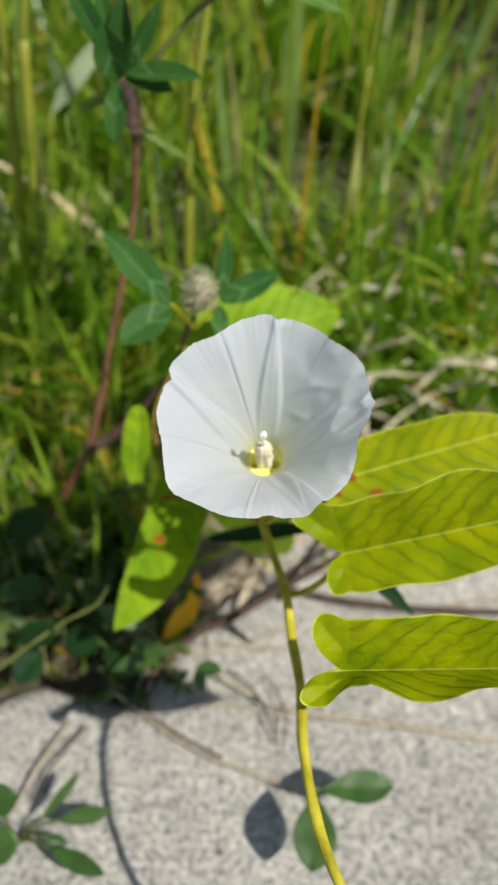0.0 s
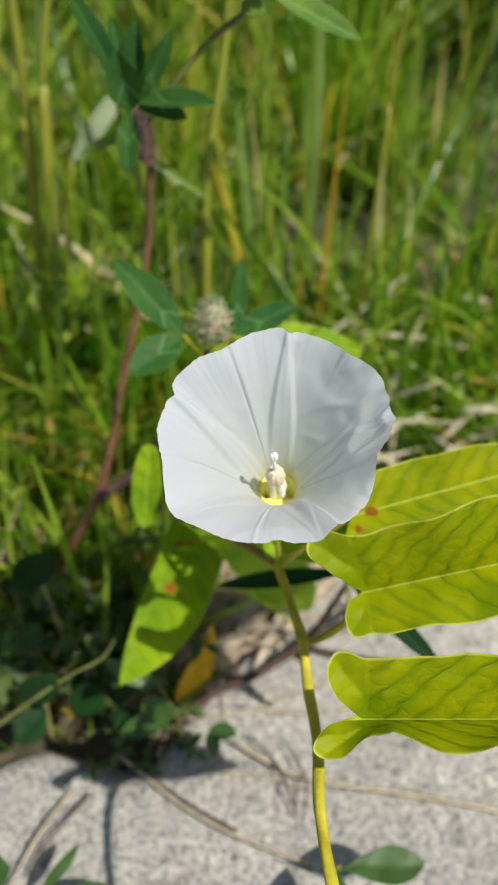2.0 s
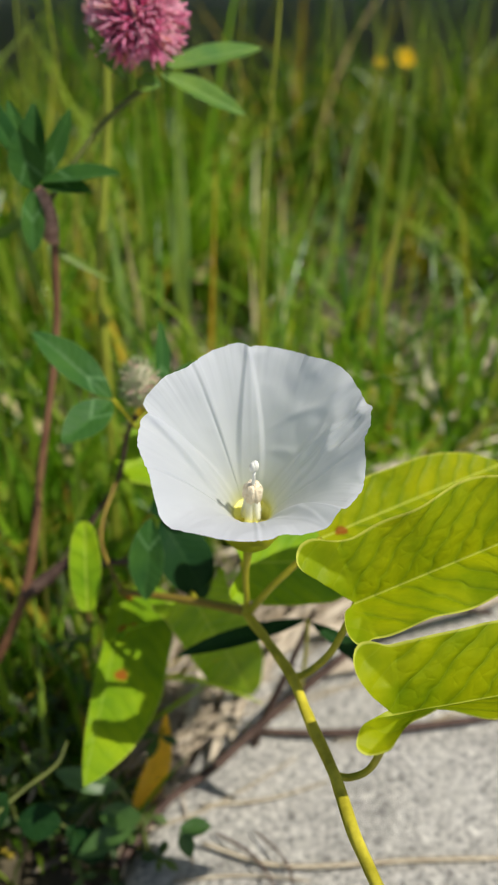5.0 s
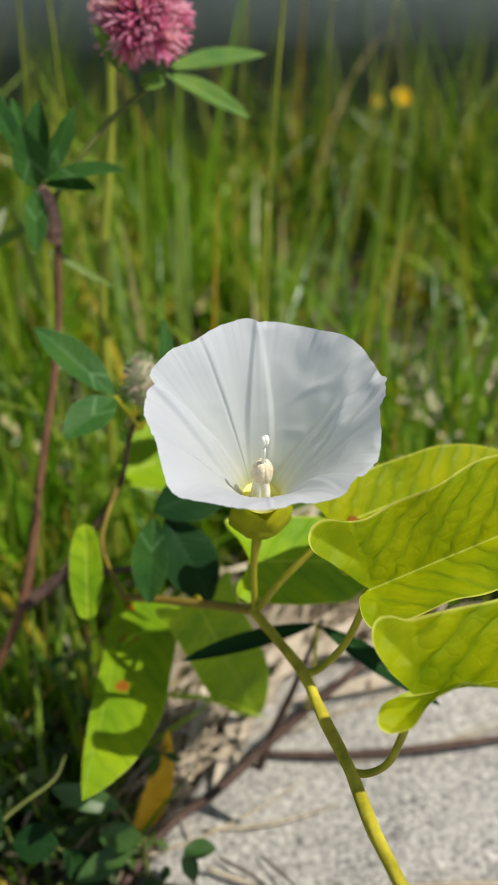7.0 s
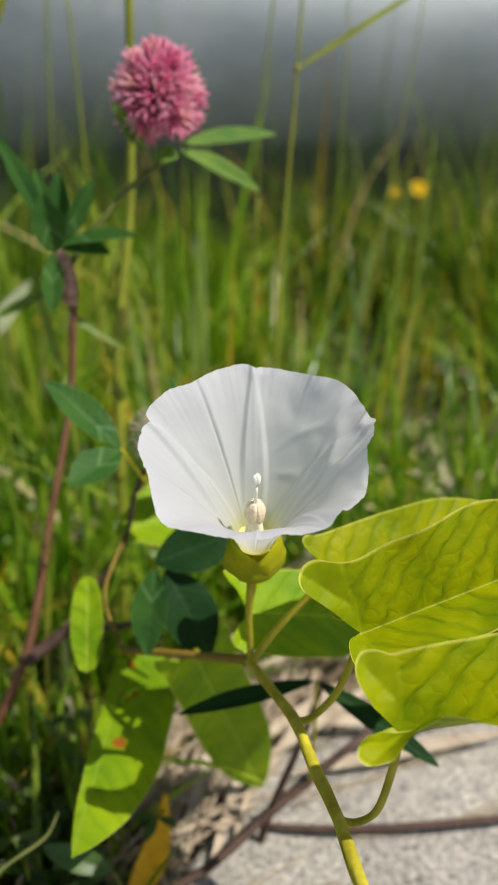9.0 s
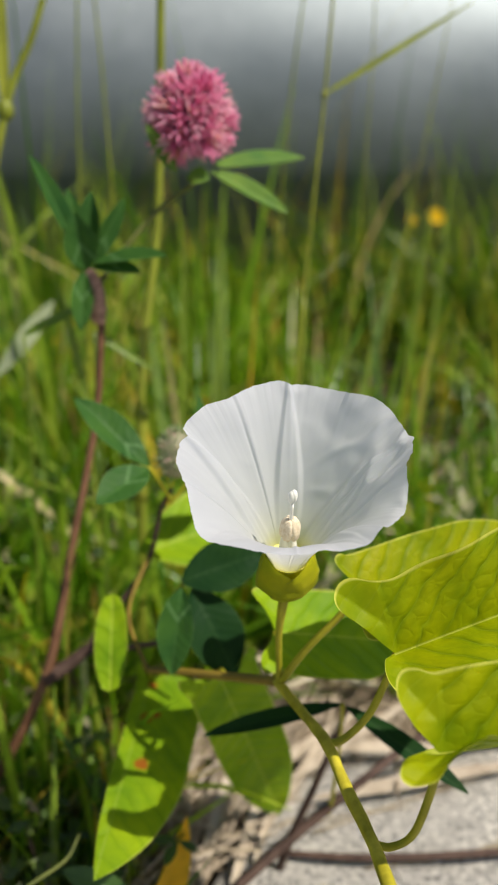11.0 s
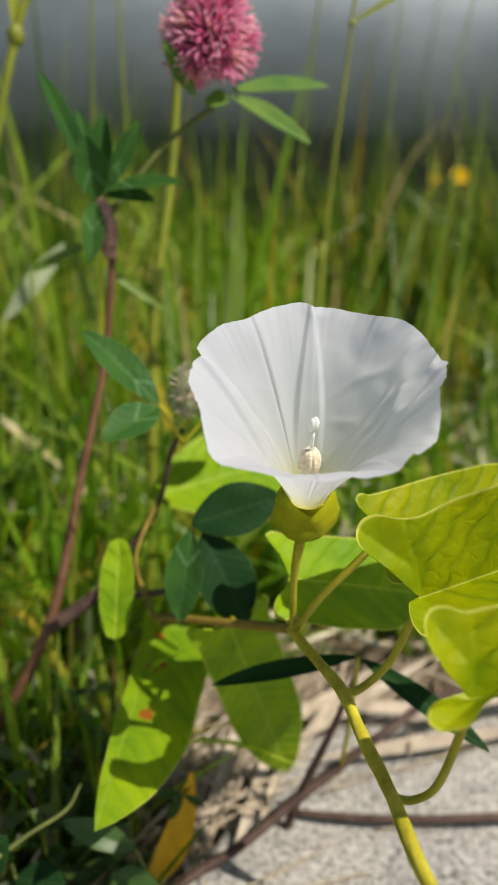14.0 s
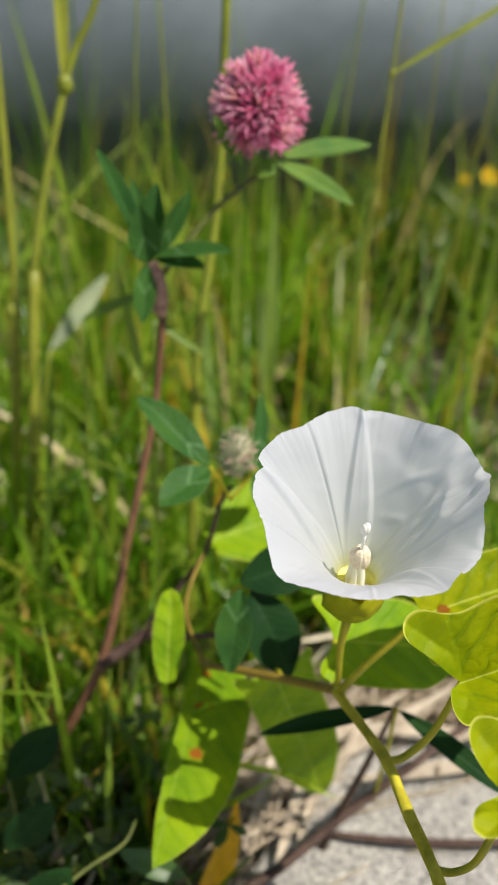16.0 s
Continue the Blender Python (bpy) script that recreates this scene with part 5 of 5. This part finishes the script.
for pts, r in (([(-0.0680, 0.1500, 0.003), (-0.0760, 0.1330, 0.005), (-0.0830, 0.1150, 0.003)], 0.0007), ([(-0.0620, 0.1480, 0.003), (-0.0720, 0.1300, 0.006), (-0.0770, 0.1190, 0.004)], 0.0005), ([(-0.0060, 0.1740, 0.003), (0.0060, 0.1600, 0.006), (0.0130, 0.1440, 0.003)], 0.0005), ([(0.0080, 0.1720, 0.003), (0.0160, 0.1560, 0.006), (0.0150, 0.1400, 0.003)], 0.0004)):
    lying("twig", "thin grey-brown twig on the concrete", "twig", pts, [r, r, r * 0.7], BROWN if r < 0.0006 else STRAW, 16)
edge_weed = thing("weed_sprig", "dark green broad-leaved weed under the spotted leaf", "weed", (-0.0300, 0.1720, 0.0))
for joint, tip, nor, w in (((-0.0300, 0.1640, 0.0320), (-0.0440, 0.1690, 0.0300), (0.0, -0.6, 0.8), 0.0085), ((-0.0320, 0.1680, 0.0250), (-0.0520, 0.1620, 0.0200), (-0.2, -0.5, 0.8), 0.0080), ((-0.0360, 0.1700, 0.0400), (-0.0560, 0.1740, 0.0480), (-0.2, -0.6, 0.7), 0.0075)):
    part("stem", tube([(-0.0300, 0.1720, -0.004), (-0.0305, 0.1690, joint[2] * 0.5), joint], [0.0008, 0.0007, 0.0005], 12, 6), WEED_STEM, edge_weed)
    oval_leaf("leaflet", edge_weed, joint, tip, nor, w, SEEDLING, 0.25, 0.06, wide_at=0.5)
rng = np.random.default_rng(23)
for k in range(36):
    x = rng.uniform(-0.19, -0.038) if k < 30 else rng.uniform(-0.062, -0.040)
    y = edge_y(x) + (rng.uniform(0.020, 0.085) if k < 30 else rng.uniform(0.004, 0.020))
    h = rng.uniform(0.015, 0.050) if k < 30 else rng.uniform(0.008, 0.02)
    stems = [((x + rng.uniform(-0.02, 0.02), y + rng.uniform(-0.02, 0.01), h * rng.uniform(0.5, 1.0)), int(rng.integers(3, 6))) for _ in range(int(rng.integers(2, 4)))]
    sprig("weed_sprig", "leafy dark green weed at the slab's edge", (x, y, -0.008), stems, WEED, rng.uniform(0.007, 0.014) if k < 30 else rng.uniform(0.005, 0.008), "weeds along the slab's edge", (0.3, 0.5))


# These leaves take the dark clover copy, so their shade is partly colour.
low_weed = thing("weed_plant", "broad-leaved weed under the clover, shade painted into its dark leaves", "weed", (-0.0830, 0.1900, -0.008))
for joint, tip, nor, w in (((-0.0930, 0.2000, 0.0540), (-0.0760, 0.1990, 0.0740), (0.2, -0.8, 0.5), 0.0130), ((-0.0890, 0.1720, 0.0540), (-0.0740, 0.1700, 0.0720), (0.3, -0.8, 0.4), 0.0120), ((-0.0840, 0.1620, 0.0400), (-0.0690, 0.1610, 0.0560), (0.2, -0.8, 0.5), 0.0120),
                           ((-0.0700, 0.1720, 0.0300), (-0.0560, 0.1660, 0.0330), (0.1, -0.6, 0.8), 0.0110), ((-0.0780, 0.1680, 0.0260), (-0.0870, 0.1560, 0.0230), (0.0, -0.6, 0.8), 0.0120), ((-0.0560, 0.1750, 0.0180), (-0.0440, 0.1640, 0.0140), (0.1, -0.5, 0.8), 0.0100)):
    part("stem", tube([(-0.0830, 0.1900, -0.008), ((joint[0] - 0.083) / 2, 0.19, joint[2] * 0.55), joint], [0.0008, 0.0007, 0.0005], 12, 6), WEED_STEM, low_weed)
    oval_leaf("leaflet", low_weed, joint, tip, nor, w, CLOVER_SHADY, 0.2, 0.08, wide_at=0.55)
lying("weed_stalk", "smooth green stalk arching over the shaded weeds", "weed", [(-0.125, 0.128, -0.002), (-0.1050, 0.138, 0.036), (-0.0865, 0.150, 0.0456), (-0.0758, 0.158, 0.0490), (-0.0647, 0.165, 0.0526), (-0.0542, 0.170, 0.0559), (-0.0505, 0.176, 0.0590)], [0.0008, 0.0008, 0.0007, 0.0006, 0.0004], WEED_STEM, 30)


# ---- bright blades behind the weeds ----
rng = np.random.default_rng(19)
solo("grass", grass_field(900, 0.215, 0.36, (0.24, 0.10), (0.06, 0.15), (0.0020, 0.0052), 1.0, None), BRIGHT_GRASS, "short bright grass behind the weeds", "grass", kind="stuff")
for bx, by, tx, tz, w in ((0.016, 0.46, 0.022, 0.20, 0.0070), (0.026, 0.48, 0.014, 0.15, 0.0055), (-0.006, 0.44, -0.020, 0.15, 0.0055), (0.062, 0.44, 0.074, 0.13, 0.0050), (0.100, 0.52, 0.140, 0.17, 0.0055), (-0.118, 0.36, -0.096, 0.15, 0.0050), (-0.135, 0.44, -0.112, 0.20, 0.0055)):
    o = thing("broad_grass", "broad pale green grass blade with a sheen", "grass", (bx, by, -0.014), group="pale broad grass blades")
    oval_leaf("blade", o, (bx, by, -0.014), (tx, by - 0.01, tz), (rng.uniform(-0.3, 0.5), -0.85, 0.35), w, SHEEN_BLADE, 0.2, rng.uniform(0.0, 0.06), wide_at=0.6)


def leaf_litter(count):
    pts, sz = [], []
    while len(pts) < count:
        x, y = rng.uniform(-0.20, -0.025), rng.uniform(0.12, 0.30)
        if y < edge_y(x) + 0.004:
            continue
        pts.append((x, y, rng.uniform(-0.004, 0.045)))
        sz.append(rng.uniform(0.0020, 0.0050))
    return cards(pts, sz, rng)


solo("leaf_litter", leaf_litter(300), plain_leaf("brown_leaf_litter", [(0.0, (0.08, 0.05, 0.03)), (0.5, (0.19, 0.13, 0.075)), (1.0, (0.38, 0.30, 0.19))], 0.2, 0.7, 120), "small brown dead leaves and seed heads among the weeds", "litter", kind="stuff")


def straw_mat(count):
    """Flattened dead straw, most of it lying the same way."""
    geos = []
    for _ in range(count):
        x = rng.uniform(-0.036, 0.105)
        y = edge_y(x) + 0.004 + rng.uniform(0, 1) * max(0.02, 0.305 - edge_y(x))
        a, L = rng.normal(0.80, 0.40), rng.uniform(0.03, 0.10)
        d = np.array([math.cos(a), math.sin(a), rng.normal(0, 0.06)]) * L / 2
        p = np.array([x, y, rng.uniform(-0.012, 0.004)])
        w = rng.uniform(0.0003, 0.0009)
        geos.append(tube([p - d, p + rng.uniform(-0.05, 0.05, 3) * L, p + d], [w, w, w * 0.5], 6, 4))
    return join(*geos)


solo("straw_mat", straw_mat(520), solid("matted_dead_straw", (0.11, 0.080, 0.045), (0.40, 0.32, 0.22), 45, 0.8, 0.4, 0.0004), "matted beige dead straw on the soil behind the slab", "litter", kind="stuff")
